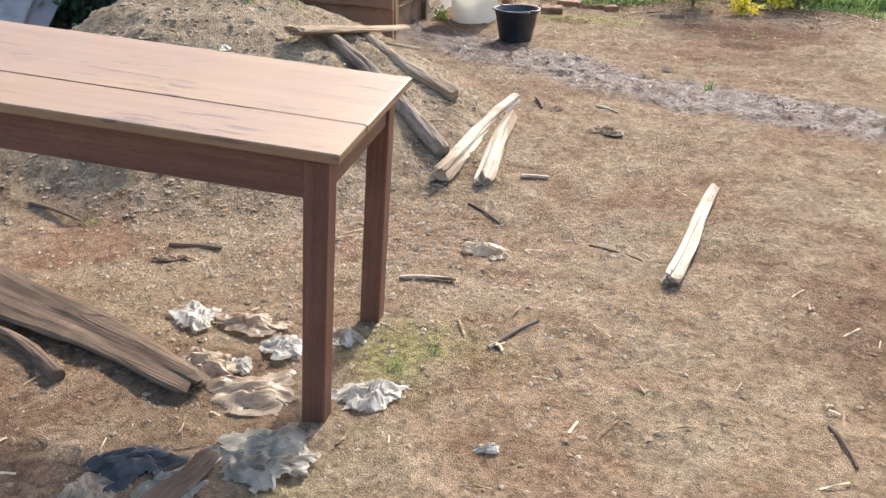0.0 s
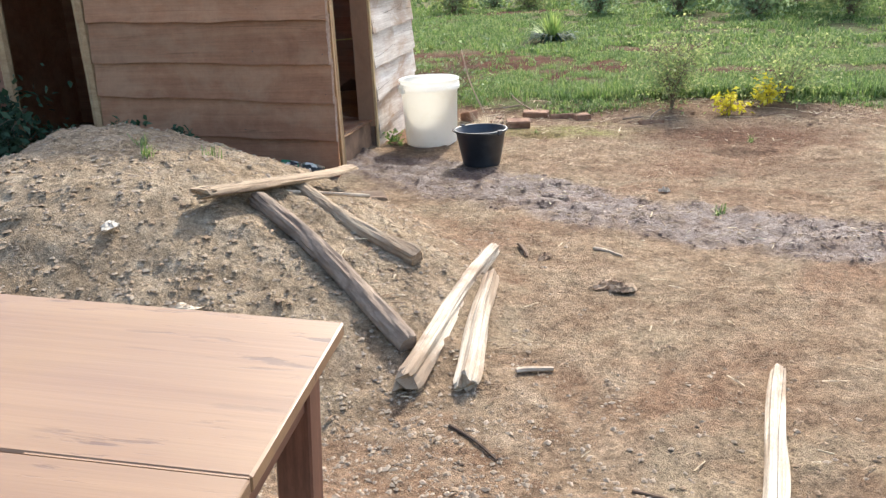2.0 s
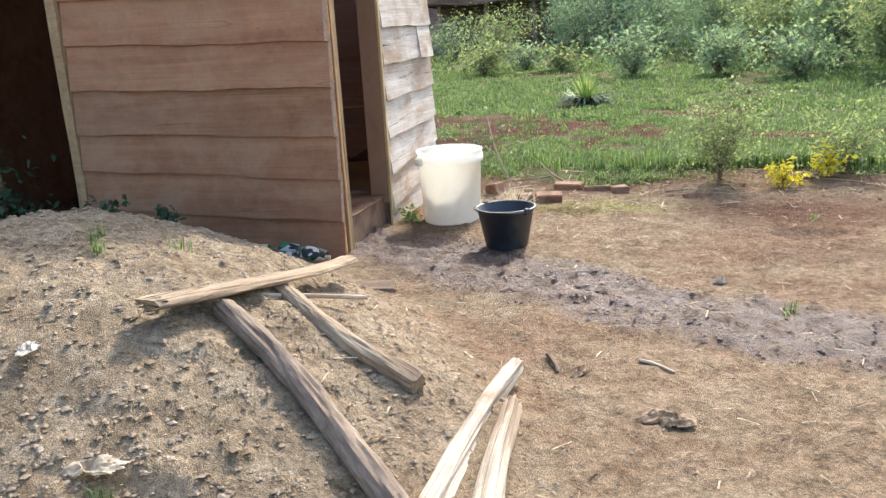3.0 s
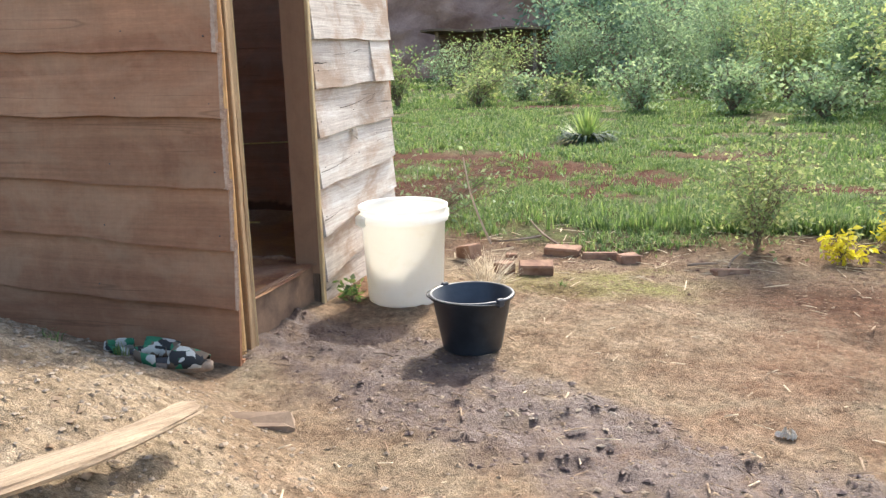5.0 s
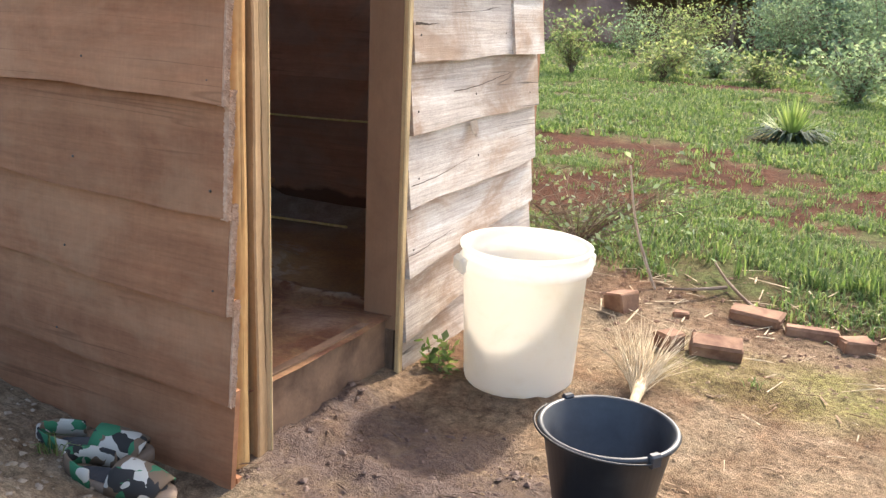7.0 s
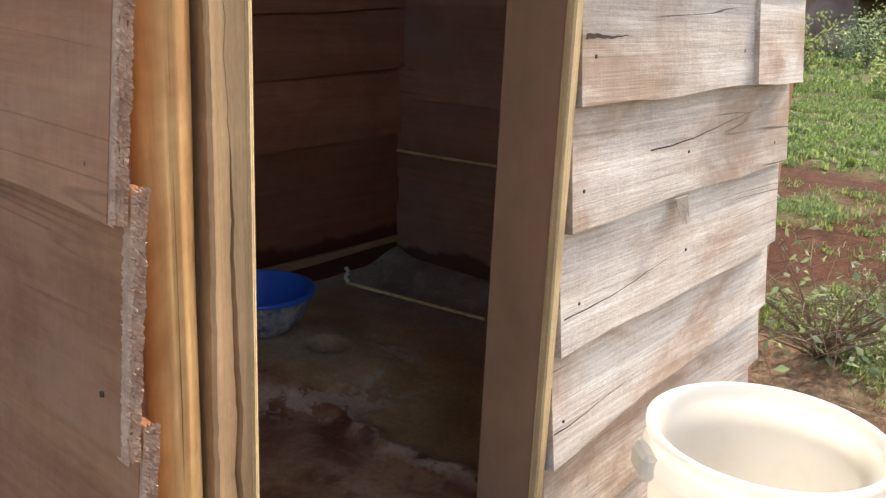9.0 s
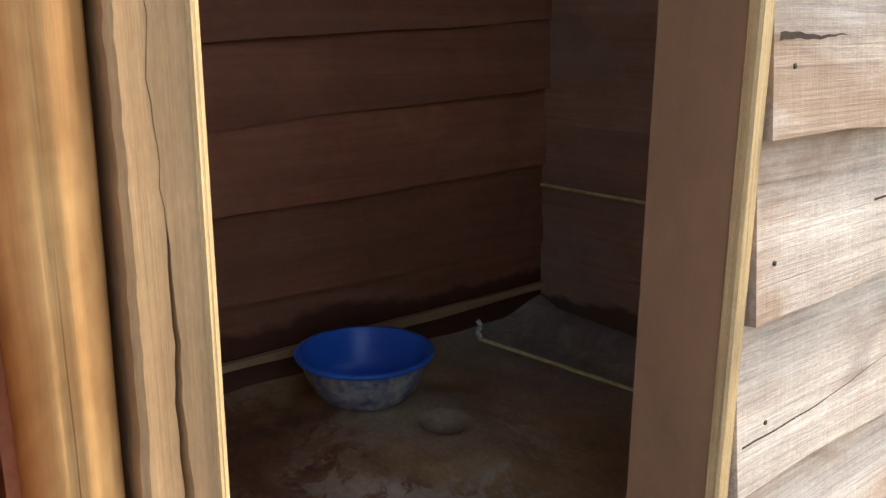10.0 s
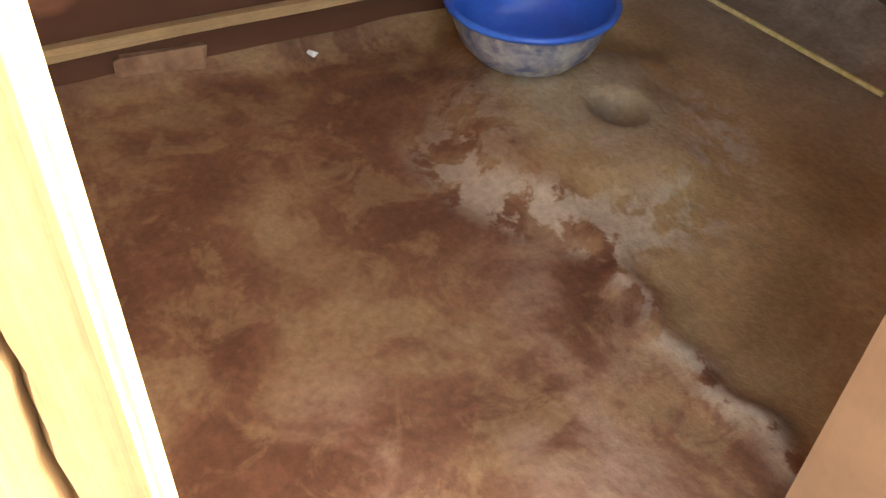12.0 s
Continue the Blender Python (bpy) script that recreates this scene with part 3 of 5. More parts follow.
def splintered_end(low, high, seed, lean=0.030, thick=0.018):
    """The torn fibres that the saw left along a board's end."""
    r = random.Random(seed)
    n = int((high - low) / 0.0022)
    verts, faces = [], []
    fibre = [0.35 + 0.65 * r.random() ** 0.7 for _ in range(n + 1)]
    for depth in (0.0, 0.005, 0.010, 0.015):
        base = len(verts)
        for k in range(n + 1):
            t = k / n
            z = low + (high - low) * t
            y = (lean + thick) * (1 - t) + (thick + 0.002) * t - depth
            ragged = 0.65 + 0.35 * math.sin(z * 41 + seed) * math.sin(z * 97)
            out = -0.001 - 0.0075 * fibre[(k + int(depth * 500)) % (n + 1)] * ragged
            tuck = 0.012 + 0.006 * r.random() if depth == 0 else 0.004
            verts += [(tuck, y + 0.001, z), (-0.001, y + 0.002, z), (out, y - 0.003 * r.random(), z - 0.006 * r.random())]
        for k in range(n):
            a = base + 3 * k
            faces += [(a, a + 3, a + 4, a + 1), (a + 1, a + 4, a + 5, a + 2)]
    return mesh_from("splintered_end", verts, faces, TORN_EDGE)


TORN_PALE = wood("torn_pale_splinters", (0.45, 0.36, 0.28), (0.66, 0.56, 0.45), 0.95, 60, 0.3, None, 0, 0.3, 0.05, cracks=0.0, streaks=0.2)
SPLIT_DARK = plain("dark_inside_of_wood", (0.03, 0.02, 0.014), (0.07, 0.045, 0.03), 40, 0.95, 0.3)
TORN_EDGE = wood("torn_board_end", (0.36, 0.22, 0.145), (0.54, 0.38, 0.27), 0.95, 60, 1.0, None, 0, 0.3, 0.05, cracks=0.0, streaks=0.15)
for k, (low, high) in enumerate([(1.295, 1.58), (1.04, 1.29), (0.76, 1.035), (0.508, 0.755), (0.257, 0.503)]):
    part("splintered_end", splintered_end(low + 0.003, high + 0.045, 90 + k), TORN_EDGE, PLANKS["wall_front"][2 + k], "torn pale fibres at the board end")
# boards left of the second doorway
left_part = board_wall("wall_front_left", "red-brown overlapping boards beside the dark second doorway", pose(-4.62, FRONT_Y + 0.02, 0, 0, 0, 180), 0.95,
                       [2.14, 1.85, 1.58, 1.32, 1.07, 0.80, 0.50, 0.24, 0.0], [2.14, 1.86, 1.58, 1.31, 1.05, 0.78, 0.50, 0.22, 0.0], RED_BOARD, seed=31)
# pale boards beyond the doorway
side = board_wall("wall_door_side", "pale weathered rough-sawn boards beyond the hut doorway", pose(-2.155, 8.84, 0, 0, 0, 91), 1.142,
                  [1.59, 1.346, 1.112, 0.869, 0.614, 0.37, 0.133, -0.05],
                  [1.585, 1.35, 1.109, 0.89, 0.651, 0.463, 0.285, 0.08], GREY_BOARD, seed=51, thick=0.024, lean=0.03, wave=0.005, ragged=0.008)
for ob in side.children:
    ob.matrix_basis = ob.matrix_basis @ Matrix.Diagonal((1, -1, 1, 1))
    ob.data.flip_normals()
for k, (y, z) in enumerate([(8.90, 0.95), (8.92, 0.72), (8.90, 0.47), (9.35, 0.98), (9.4, 0.74), (9.9, 0.95), (9.9, 0.72), (8.9, 1.2), (9.6, 1.2), (9.88, 0.5)]):
    v, f = lathe([(0.0, 0.003), (0.0035, 0.002), (0.004, 0.0)], 8)
    part("nail", mesh_from("nail", v, f, NAIL), NAIL, side, m=pose(y - 8.86, -0.046, z, 90))
# a short board over the joint near the far end and a split chip
part("patch_board", plank_mesh(0.32, 1.115, 1.112, 1.385, 1.38, GREY_BOARD, seed=75, lean=0.034, wave=0.003), GREY_BOARD, side, m=pose(0.80, -0.02, 0) @ Matrix.Diagonal((1, -1, 1, 1)))
r = random.Random(5)
chunks = []
for k in range(7):
    x, tip = -0.022 + 0.0075 * k, r.uniform(0.03, 0.065)
    chunks.append(tube_data([(x, 0, 0.0), (x + 0.004, -0.006, -tip * 0.5), (x + r.uniform(-0.004, 0.012), -0.014, -tip)], [0.005, 0.004, 0.001], 4))
part("split_chip", mesh_from("split_chip", *joined(chunks), TORN_PALE), TORN_PALE, side, "splintered pale chip", pose(0.47, -0.05, 0.878))
for k, (x, z, L, wide, low_z, top_z) in enumerate(((0.0, 1.235, 0.17, 0.005, 1.112, 1.381), (0.0, 0.70, 0.52, 0.0016, 0.614, 0.904), (0.30, 1.0, 0.62, 0.0018, 0.869, 1.147), (0.0, 0.455, 0.36, 0.0016, 0.37, 0.649))):
    n = 18
    low, high = [], []
    for i in range(n + 1):
        t = i / n
        c = z + 0.09 * L * t ** 1.5 * (k != 0) + 0.0015 * math.sin(9 * t + k) + 0.0008 * math.sin(31 * t)
        half = wide * (1 - t) + 0.0002
        face = -0.054 + 0.028 * (c - low_z) / (top_z - low_z) - 0.005
        low.append((x + L * t, face, c - half))
        high.append((x + L * t, face, c + half))
    crack = mesh_from("split", low + high, [(i, i + 1, n + 2 + i, n + 1 + i) for i in range(n)], SPLIT_DARK)
    part("split", crack, SPLIT_DARK, side, "dark drying split along the grain")

# closing walls and roof, added to keep the rooms behind dark
shell = thing("wall_back", "added board panels closing the hut and darkening the recess beside it", "wall", kind="structure")


def slab(name, x0, x1, y0, y1, z0, z1, mat, parent):
    return part(name, box_bm(x1 - x0, y1 - y0, z1 - z0, 0), mat, parent, m=Matrix.Translation(((x0 + x1) / 2, (y0 + y1) / 2, z0)))


slab("rear_panel", -5.7, -2.15, FAR_Y + 0.03, FAR_Y + 0.06, -0.1, 2.45, BROWN_BOARD, shell)
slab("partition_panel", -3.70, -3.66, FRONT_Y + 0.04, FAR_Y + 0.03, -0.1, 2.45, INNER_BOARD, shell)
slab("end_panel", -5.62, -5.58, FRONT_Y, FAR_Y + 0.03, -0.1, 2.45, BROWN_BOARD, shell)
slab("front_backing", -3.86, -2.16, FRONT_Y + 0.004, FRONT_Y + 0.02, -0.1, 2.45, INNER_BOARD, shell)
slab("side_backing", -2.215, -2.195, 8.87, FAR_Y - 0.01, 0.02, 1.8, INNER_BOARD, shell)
# Invented recess left of the hut: panels added only to block light there.
slab("lean_to_panel", -9.2, -5.62, 11.9, 11.95, -0.1, 2.15, DARK_BARK, shell)
slab("lean_to_end", -9.25, -9.2, FRONT_Y, 11.95, -0.1, 2.15, DARK_BARK, shell)
slab("lean_to_side", -5.62, -5.58, FAR_Y + 0.06, 11.95, -0.1, 2.15, DARK_BARK, shell)
# Unseen roof, added to shade the rooms; its height lets some sky in.
roof = thing("ceiling", "unseen plain sheet roof added over the hut to shade it", "roof", kind="structure")
# Covers the invented recess so that it stays dark.
slab("rear_roof_sheet", -9.2, -5.5, FAR_Y + 0.2, 12.0, 2.15, 2.45, ROOF, roof)
slab("roof_sheet", -9.2, -2.05, FRONT_Y - 0.12, FAR_Y + 0.2, 2.45, 2.49, ROOF, roof)
second = thing("door_2", "dark open second doorway with rough pole posts", "doorway", kind="structure")
for x, lean in ((-4.60, 2.5), (-3.90, 1.5)):
    v, f = tube_data([(0, 0, z) for z in np.linspace(-0.1, 2.15, 12)], [0.045] * 12, 8, 0.12, int(-x * 10))
    part("post", mesh_from("post", v, f, BATTEN_WOOD), BATTEN_WOOD, second, m=pose(x, FRONT_Y - 0.01, 0, 0, lean - 2, 0))

# the doorway
door = thing("door_1", "open hut doorway with pole, batten and brown plank jamb", "doorway", kind="structure")


def debarked_pole(length, radius, seed):
    """A peeled pole along x with long drying cracks, knots and a slightly uneven girth."""
    r = random.Random(seed)
    n, rows = 40, 150
    cracks = [(3.95, 0.0045, 0.3), (4.62, 0.006, 1.4), (2.9, 0.004, 2.0), (5.6, 0.004, 0.7)]
    knots = [(r.uniform(0.05, length), r.uniform(3.2, 5.4), r.uniform(0.012, 0.022)) for _ in range(9)]
    verts, faces = [], []
    for i in range(rows + 1):
        x = length * i / rows
        for k in range(n):
            a = 2 * math.pi * k / n
            w = radius * (1 + 0.05 * math.sin(x * 2.3 + seed) + 0.03 * math.sin(x * 9 + 2 * math.cos(a)) + 0.02 * math.cos(3 * a + x))
            for at, deep, ph in cracks:
                d = (a - at - 0.07 * math.sin(x * 3 + ph) - 0.03 * math.sin(x * 17 + ph)) / 0.085
                w -= deep * max(0.0, 1 - abs(d)) * (0.55 + 0.45 * math.sin(x * 4 + ph * 3))
            for kx, ka, size in knots:
                q = ((x - kx) / size) ** 2 + ((a - ka) * radius / (size * 0.7)) ** 2
                w += 0.006 * math.exp(-q)
            verts.append((x, w * math.cos(a) + 0.003 * math.sin(x * 1.7), w * math.sin(a) + 0.002 * math.cos(x * 2.1)))
    for i in range(rows):
        for k in range(n):
            p, q = i * n + k, i * n + (k + 1) % n
            faces.append((p, q, q + n, p + n))
    faces += [tuple(range(n - 1, -1, -1)), tuple(range(rows * n, rows * n + n))]
    return mesh_from("corner_pole", verts, faces, POLE_WOOD, True)


def cracked_batten(x0, x1, y0, y1, z0, z1):
    """A rough sawn upright, along x, whose outer face has a long jagged split."""
    r = random.Random(17)
    rows = 140
    w, d, L = y1 - y0, x1 - x0, z1 - z0
    verts, faces, drift = [], [], 0.0
    for i in range(rows + 1):
        x = L * i / rows
        drift += r.uniform(-0.0022, 0.0022)
        drift *= 0.96
        g = -0.004 + drift + 0.012 * math.sin(x * 2.0 + 1.0)
        open_ = max(0.0, math.sin((x - 0.25) * 3.6)) * 0.0045 + 0.0006
        e = 0.002 * math.sin(x * 7) + 0.0012 * r.uniform(-1, 1)
        ring = [(-w / 2 + e, 0), (-w / 2 + e, -d), (-w / 2 + 0.006 + e, -d - 0.003), (g - open_, -d), (g, -d + 0.012 * (open_ > 0.001) + 0.001), (g + open_, -d), (w / 2 - 0.004, -d - 0.001), (w / 2, -d + 0.004), (w / 2, 0)]
        verts += [(x, y, z) for y, z in ring]
    m = 9
    for i in range(rows):
        for k in range(m):
            a, b = i * m + k, i * m + (k + 1) % m
            faces.append((a, b, b + m, a + m))
    faces += [tuple(range(m - 1, -1, -1)), tuple(range(rows * m, rows * m + m))]
    return mesh_from("batten", verts, faces, BATTEN_WOOD)


part("corner_pole", debarked_pole(2.3, 0.0365, 4), POLE_WOOD, door, "smooth yellow debarked pole with cracks", Matrix.Translation((-2.165, 8.018, -0.08)) @ pose(0, 0, 0, 0, -90, 0))
part("batten", cracked_batten(-2.26, -2.13, 8.062, 8.13, 0.0, 2.12), BATTEN_WOOD, door, "rough tan sawn batten with a long split", Matrix.Translation((-2.26, 8.096, 0.0)) @ pose(0, 0, 0, 0, -90, 0))
post("batten_edge", "pale sawn edge", -2.142, -2.126, 8.119, 8.131, 0.0, 2.12, PALE_EDGE, door, 0.004)
post("jamb", "smooth red-brown plank jamb", -2.26, -2.125, 8.80, 8.835, 0.19, 2.12, JAMB_WOOD, door, 0.003)
post("jamb_edge", "fresh pale sawn jamb edge", -2.128, -2.108, 8.797, 8.826, 0.0, 2.12, PALE_EDGE, door, 0.003)
# Dark block below the jamb: the recess's shade is put into its colour.
post("jamb_foot", "dark block for the shaded recess under the jamb", -2.24, -2.128, 8.80, 8.86, -0.05, 0.2, DARK_BARK, door, 0.012)
post("jamb_back", "red-brown strip behind the jamb", -2.19, -2.135, 8.837, 8.862, 0.0, 2.12, JAMB_WOOD, door, 0.004)
MUDDY = plain("muddy_trodden_wood", (0.13, 0.072, 0.042), (0.28, 0.165, 0.098), 7, 0.8, 0.5)
part("sill", plank_mesh(0.70, -0.02, 0.0, 0.25, 0.235, MUDDY, 0.03, 0.004, 0.008, 91), MUDDY, door, "worn muddy threshold board", pose(-2.20, 8.12, 0, 0, 0, 90) @ Matrix.Diagonal((1, -1, 1, 1)))

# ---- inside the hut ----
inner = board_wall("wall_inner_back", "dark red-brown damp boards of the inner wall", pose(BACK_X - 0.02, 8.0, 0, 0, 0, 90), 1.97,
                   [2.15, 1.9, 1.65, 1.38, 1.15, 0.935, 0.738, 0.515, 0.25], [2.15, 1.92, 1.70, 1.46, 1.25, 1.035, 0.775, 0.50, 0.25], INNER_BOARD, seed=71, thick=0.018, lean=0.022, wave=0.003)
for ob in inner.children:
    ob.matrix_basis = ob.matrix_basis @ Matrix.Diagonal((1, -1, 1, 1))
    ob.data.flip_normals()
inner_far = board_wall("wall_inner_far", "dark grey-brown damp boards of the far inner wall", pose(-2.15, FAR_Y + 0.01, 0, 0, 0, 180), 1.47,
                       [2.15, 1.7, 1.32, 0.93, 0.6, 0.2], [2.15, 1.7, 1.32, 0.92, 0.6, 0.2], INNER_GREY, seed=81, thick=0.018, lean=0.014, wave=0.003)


def cement():
    """The floor slab with a low hump round a drain hole and a cracked ridge that runs from it to the doorway."""
    xs, ys = np.linspace(-3.63, -2.14, 90), np.linspace(8.0, 9.96, 110)
    X, Y = np.meshgrid(xs, ys)
    d = np.hypot((X + 3.14) / 0.40, (Y - 9.03) / 0.33)
    Z = FLOOR_Z + 0.05 * step(1.0, 0.45, d + 0.25 * (vnoise(X * 9, Y * 9, 21) - 0.5))
    Z = Z - 0.07 * step(0.33, 0.18, np.hypot((X + 3.08) / 0.21, (Y - 9.11) / 0.17))
    ridge_y = 8.87 + 0.016 * np.sin(X * 13) + 0.01 * np.sin(X * 47)
    Z = Z + 0.016 * np.exp(-((Y - ridge_y) / 0.03) ** 2) * step(-3.0, -2.85, X) * (0.5 + vnoise(X * 20, Y * 20, 23))
    Z = Z + 0.012 * (vnoise(X * 7, Y * 7, 24) - 0.5) + 0.05 * step(9.75, 9.95, Y) + 0.03 * step(-3.5, -3.62, X)
    nx = len(xs)
    verts = np.stack([X, Y, Z], -1).reshape(-1, 3).tolist()
    faces = [(j * nx + i, j * nx + i + 1, (j + 1) * nx + i + 1, (j + 1) * nx + i) for j in range(len(ys) - 1) for i in range(nx - 1)]
    me = mesh_from("floor", verts, faces, CEMENT, True)
    rim = step(0.62, 0.8, d) * step(1.15, 0.95, d) * step(-3.3, -3.0, X) + 0.7 * step(0.9, 0.6, d) * vnoise(X * 8, Y * 8, 41)
    masks = {
        "crust": np.clip(rim + np.exp(-((Y - ridge_y) / 0.022) ** 2) * step(-2.95, -2.85, X), 0, 1),
        "pale": np.clip(blob(X, Y, -2.72, 8.76, 0.22, 0.13) + blob(X, Y, -2.50, 8.62, 0.12, 0.09) + blob(X, Y, -2.36, 8.62, 0.16, 0.14) + 0.6 * blob(X, Y, -2.55, 8.35, 0.2, 0.12), 0, 1),
        # floor beyond the ridge, where the colour carries extra light
        "lit_olive": step(ridge_y, ridge_y + 0.06, Y) * 0.85,
        "grey": np.clip(step(9.3, 9.75, Y) * step(-2.6, -3.2, X) + step(0.6, 0.3, np.hypot((X + 3.15) / 0.5, (Y - 9.1) / 0.35)) * 0.4 + 0.12 * step(-3.5, -3.6, X), 0, 1),
    }
    for name, values in masks.items():
        me.attributes.new(name, "FLOAT", "POINT").data.foreach_set("value", values.ravel().astype(np.float32))
    return thing("floor", "wet stained brown cement floor with a low hump and hole", "floor", kind="structure", data=me)


cement()
kerb = thing("baseboard", "tan wooden batten along the foot of the inner wall", "batten", kind="structure")
part("batten", plank_mesh(1.93, 0.324, 0.345, 0.352, 0.374, BATTEN_WOOD, 0.022, 0.0, 0.003, 95), BATTEN_WOOD, kerb, m=pose(-3.60, 8.02, 0, 0, 0, 90) @ Matrix.Diagonal((1, -1, 1, 1)))


def basin(x, y, z):
    b = thing("basin", "round blue plastic basin with scuffed grey outside, on the cement hump", "basin", pose(x, y, z))
    b.scale = (1.02, 1.02, 1.04)
    v, f = lathe([(0.0, 0.010), (0.078, 0.011), (0.108, 0.022), (0.134, 0.048), (0.150, 0.082), (0.160, 0.122), (0.166, 0.131)], 56)
    part("bowl", mesh_from("bowl", v, f, BLUE_PLASTIC, True), BLUE_PLASTIC, b, "shiny blue inside")
    v, f = lathe([(0.166, 0.131), (0.176, 0.132), (0.179, 0.127), (0.176, 0.120), (0.164, 0.118)], 56)
    part("rim", mesh_from("rim", v, f, BLUE_PLASTIC, True), BLUE_PLASTIC, b, "rolled blue rim")
    v, f = lathe([(0.164, 0.119), (0.154, 0.080), (0.138, 0.044), (0.112, 0.016), (0.085, 0.0), (0.0, 0.0)], 56)
    part("outside", mesh_from("outside", v, f, SCUFFED, True), SCUFFED, b, "scuffed grey-blue outside")


basin(-3.32, 9.035, 0.285)


def cord(name, label, a, b, sag, radius, mat, knot=None):
    c = thing(name, label, "string", pose(*a))
    n = 14
    d = Vector(b) - Vector(a)
    pts = [d * (k / n) - Vector((0, 0, sag * 4 * (k / n) * (1 - k / n))) for k in range(n + 1)]
    v, f = tube_data(pts, [radius] * (n + 1), 6)
    part("cord", mesh_from("cord", v, f, mat), mat, c)
    if knot:
        pts = [Vector((0.004 * math.sin(k * 1.4), 0.004 * math.cos(k * 1.1), k * knot / 8)) for k in range(9)]
        v, f = tube_data(pts, [radius * 1.3] * 9, 6)
        part("knot", mesh_from("knot", v, f, WHITE_CORD), WHITE_CORD, c, "white frayed knot")


cord("string", "thin yellow-green cord stretched along the far inner wall", (-3.595, 9.93, 0.715), (-2.30, 9.93, 0.77), 0.01, 0.0055, STRING)
bm = box_bm(0.022, 0.012, 0.012, 0.003, 0.003, 9)
chip = bpy.data.meshes.new("soap_scrap")
bm.to_mesh(chip)
bm.free()
chip.materials.append(WHITE_CORD)
thing("soap_scrap", "small white scrap lying on the wet floor", "scrap", pose(-3.556, 8.64, FLOOR_Z + 0.004, 0, 0, 30), data=chip)
cord("string", "slack yellow cord lying over the wet floor with a white knot", (-3.52, 9.60, 0.262), (-2.93, 9.68, 0.262), 0.0, 0.006, STRING, 0.06)


def brick(x, y, yaw, size=(0.21, 0.10, 0.075), seed=0, base=None, tip=0, label="broken reddish-brown burnt brick half sunk in the soil"):
    bm = box_bm(*size, 0.008, 0.006, seed)
    me = bpy.data.meshes.new("brick")
    bm.to_mesh(me)
    bm.free()
    me.materials.append(BRICK)
    return thing("brick", label, "brick", pose(x, y, (gz(x, y) - 0.014) if base is None else base, tip, 0, yaw), group="scattered bricks", data=me)


brick(-3.60, 8.33, 88, (0.18, 0.05, 0.066), 3, FLOOR_Z - 0.003, label="red brick piece lying at the wall foot on the floor")
for k, (x, y, yaw, size) in enumerate([(-1.67, 10.05, 70, (0.14, 0.10, 0.10)), (-1.37, 9.70, 60, (0.10, 0.09, 0.08)), (-1.19, 9.72, 12, (0.20, 0.11, 0.075)),
                                       (-0.88, 10.22, 8, (0.22, 0.10, 0.06)), (-0.70, 10.16, 30, (0.13, 0.10, 0.08)), (-1.12, 10.28, -5, (0.22, 0.11, 0.09)),
                                       (-0.11, 9.98, 20, (0.20, 0.11, 0.06)),
                                       (-1.42, 10.12, 20, (0.07, 0.06, 0.06)), (-0.93, 9.60, 15, (0.11, 0.08, 0.03))]):
    brick(x, y, yaw, size, 20 + k, gz(x, y) - (0.014 if k < 3 else 0.034), tip=(k % 3 - 1) * 9)


bm = box_bm(0.24, 0.11, 0.06, 0.02, 0.012, 77)
clay = bpy.data.meshes.new("clay_block")
bm.to_mesh(clay)
bm.free()
clay.materials.append(plain("dry_brown_clay", (0.17, 0.11, 0.07), (0.27, 0.185, 0.12), 9, 0.98, 0.5))
thing("clay_block", "dry brown clay lump half sunk in sand", "clay lump", pose(-1.74, 7.38, gz(-1.74, 7.38) - 0.042, 0, 5, 24), data=clay)


# ---- table ----
def table():
    M = Matrix.Translation((-0.43, 3.145, 0.795)) @ (Matrix.Rotation(0.0958, 4, "Z") @ Matrix.Rotation(0.0747, 4, "Y") @ Matrix.Rotation(0.0291, 4, "X"))
    L, W, H, leg = 1.62, 0.67, 0.795, 0.064
    t = thing("table", "long brown wooden table with worn plank top and square legs", "table", M)
    for y0, y1, s in ((0.0, 0.2175, 1), (0.22, W, 2)):
        part("top_board", box_bm(L, y1 - y0, 0.026, 0.003, 0.0008, s), TABLE_TOP, t, m=Matrix.Translation((-L / 2, (y0 + y1) / 2, -0.026)))
    part("joint_filler", box_bm(0.30, 0.0035, 0.024, 0), TABLE_TOP, t, m=Matrix.Translation((-0.152, 0.2187, -0.0245)))
    for y in (0.055, W - 0.055):
        part("apron", box_bm(L - 0.16, 0.022, 0.115, 0.003), TABLE_LEG, t, m=Matrix.Translation((-L / 2, y, -0.1415)))
    for x in (-0.055, -L + 0.055):
        part("end_apron", box_bm(W - 0.12, 0.022, 0.10, 0.003), TABLE_LEG, t, m=Matrix.Translation((x, W / 2, -0.1265)) @ pose(0, 0, 0, 0, 0, 90))
    for x in (-0.035 - leg / 2, -L + 0.035 + leg / 2):
        for y in (0.035 + leg / 2, W - 0.035 - leg / 2):
            part("leg", box_bm(H - 0.027, leg, leg, 0.004), TABLE_LEG, t, m=Matrix.Translation((x, y, -(H + 0.027) / 2 - 0.012)) @ pose(0, 0, 0, 0, 90, 0) @ Matrix.Translation((0, 0, -leg / 2)))


table()


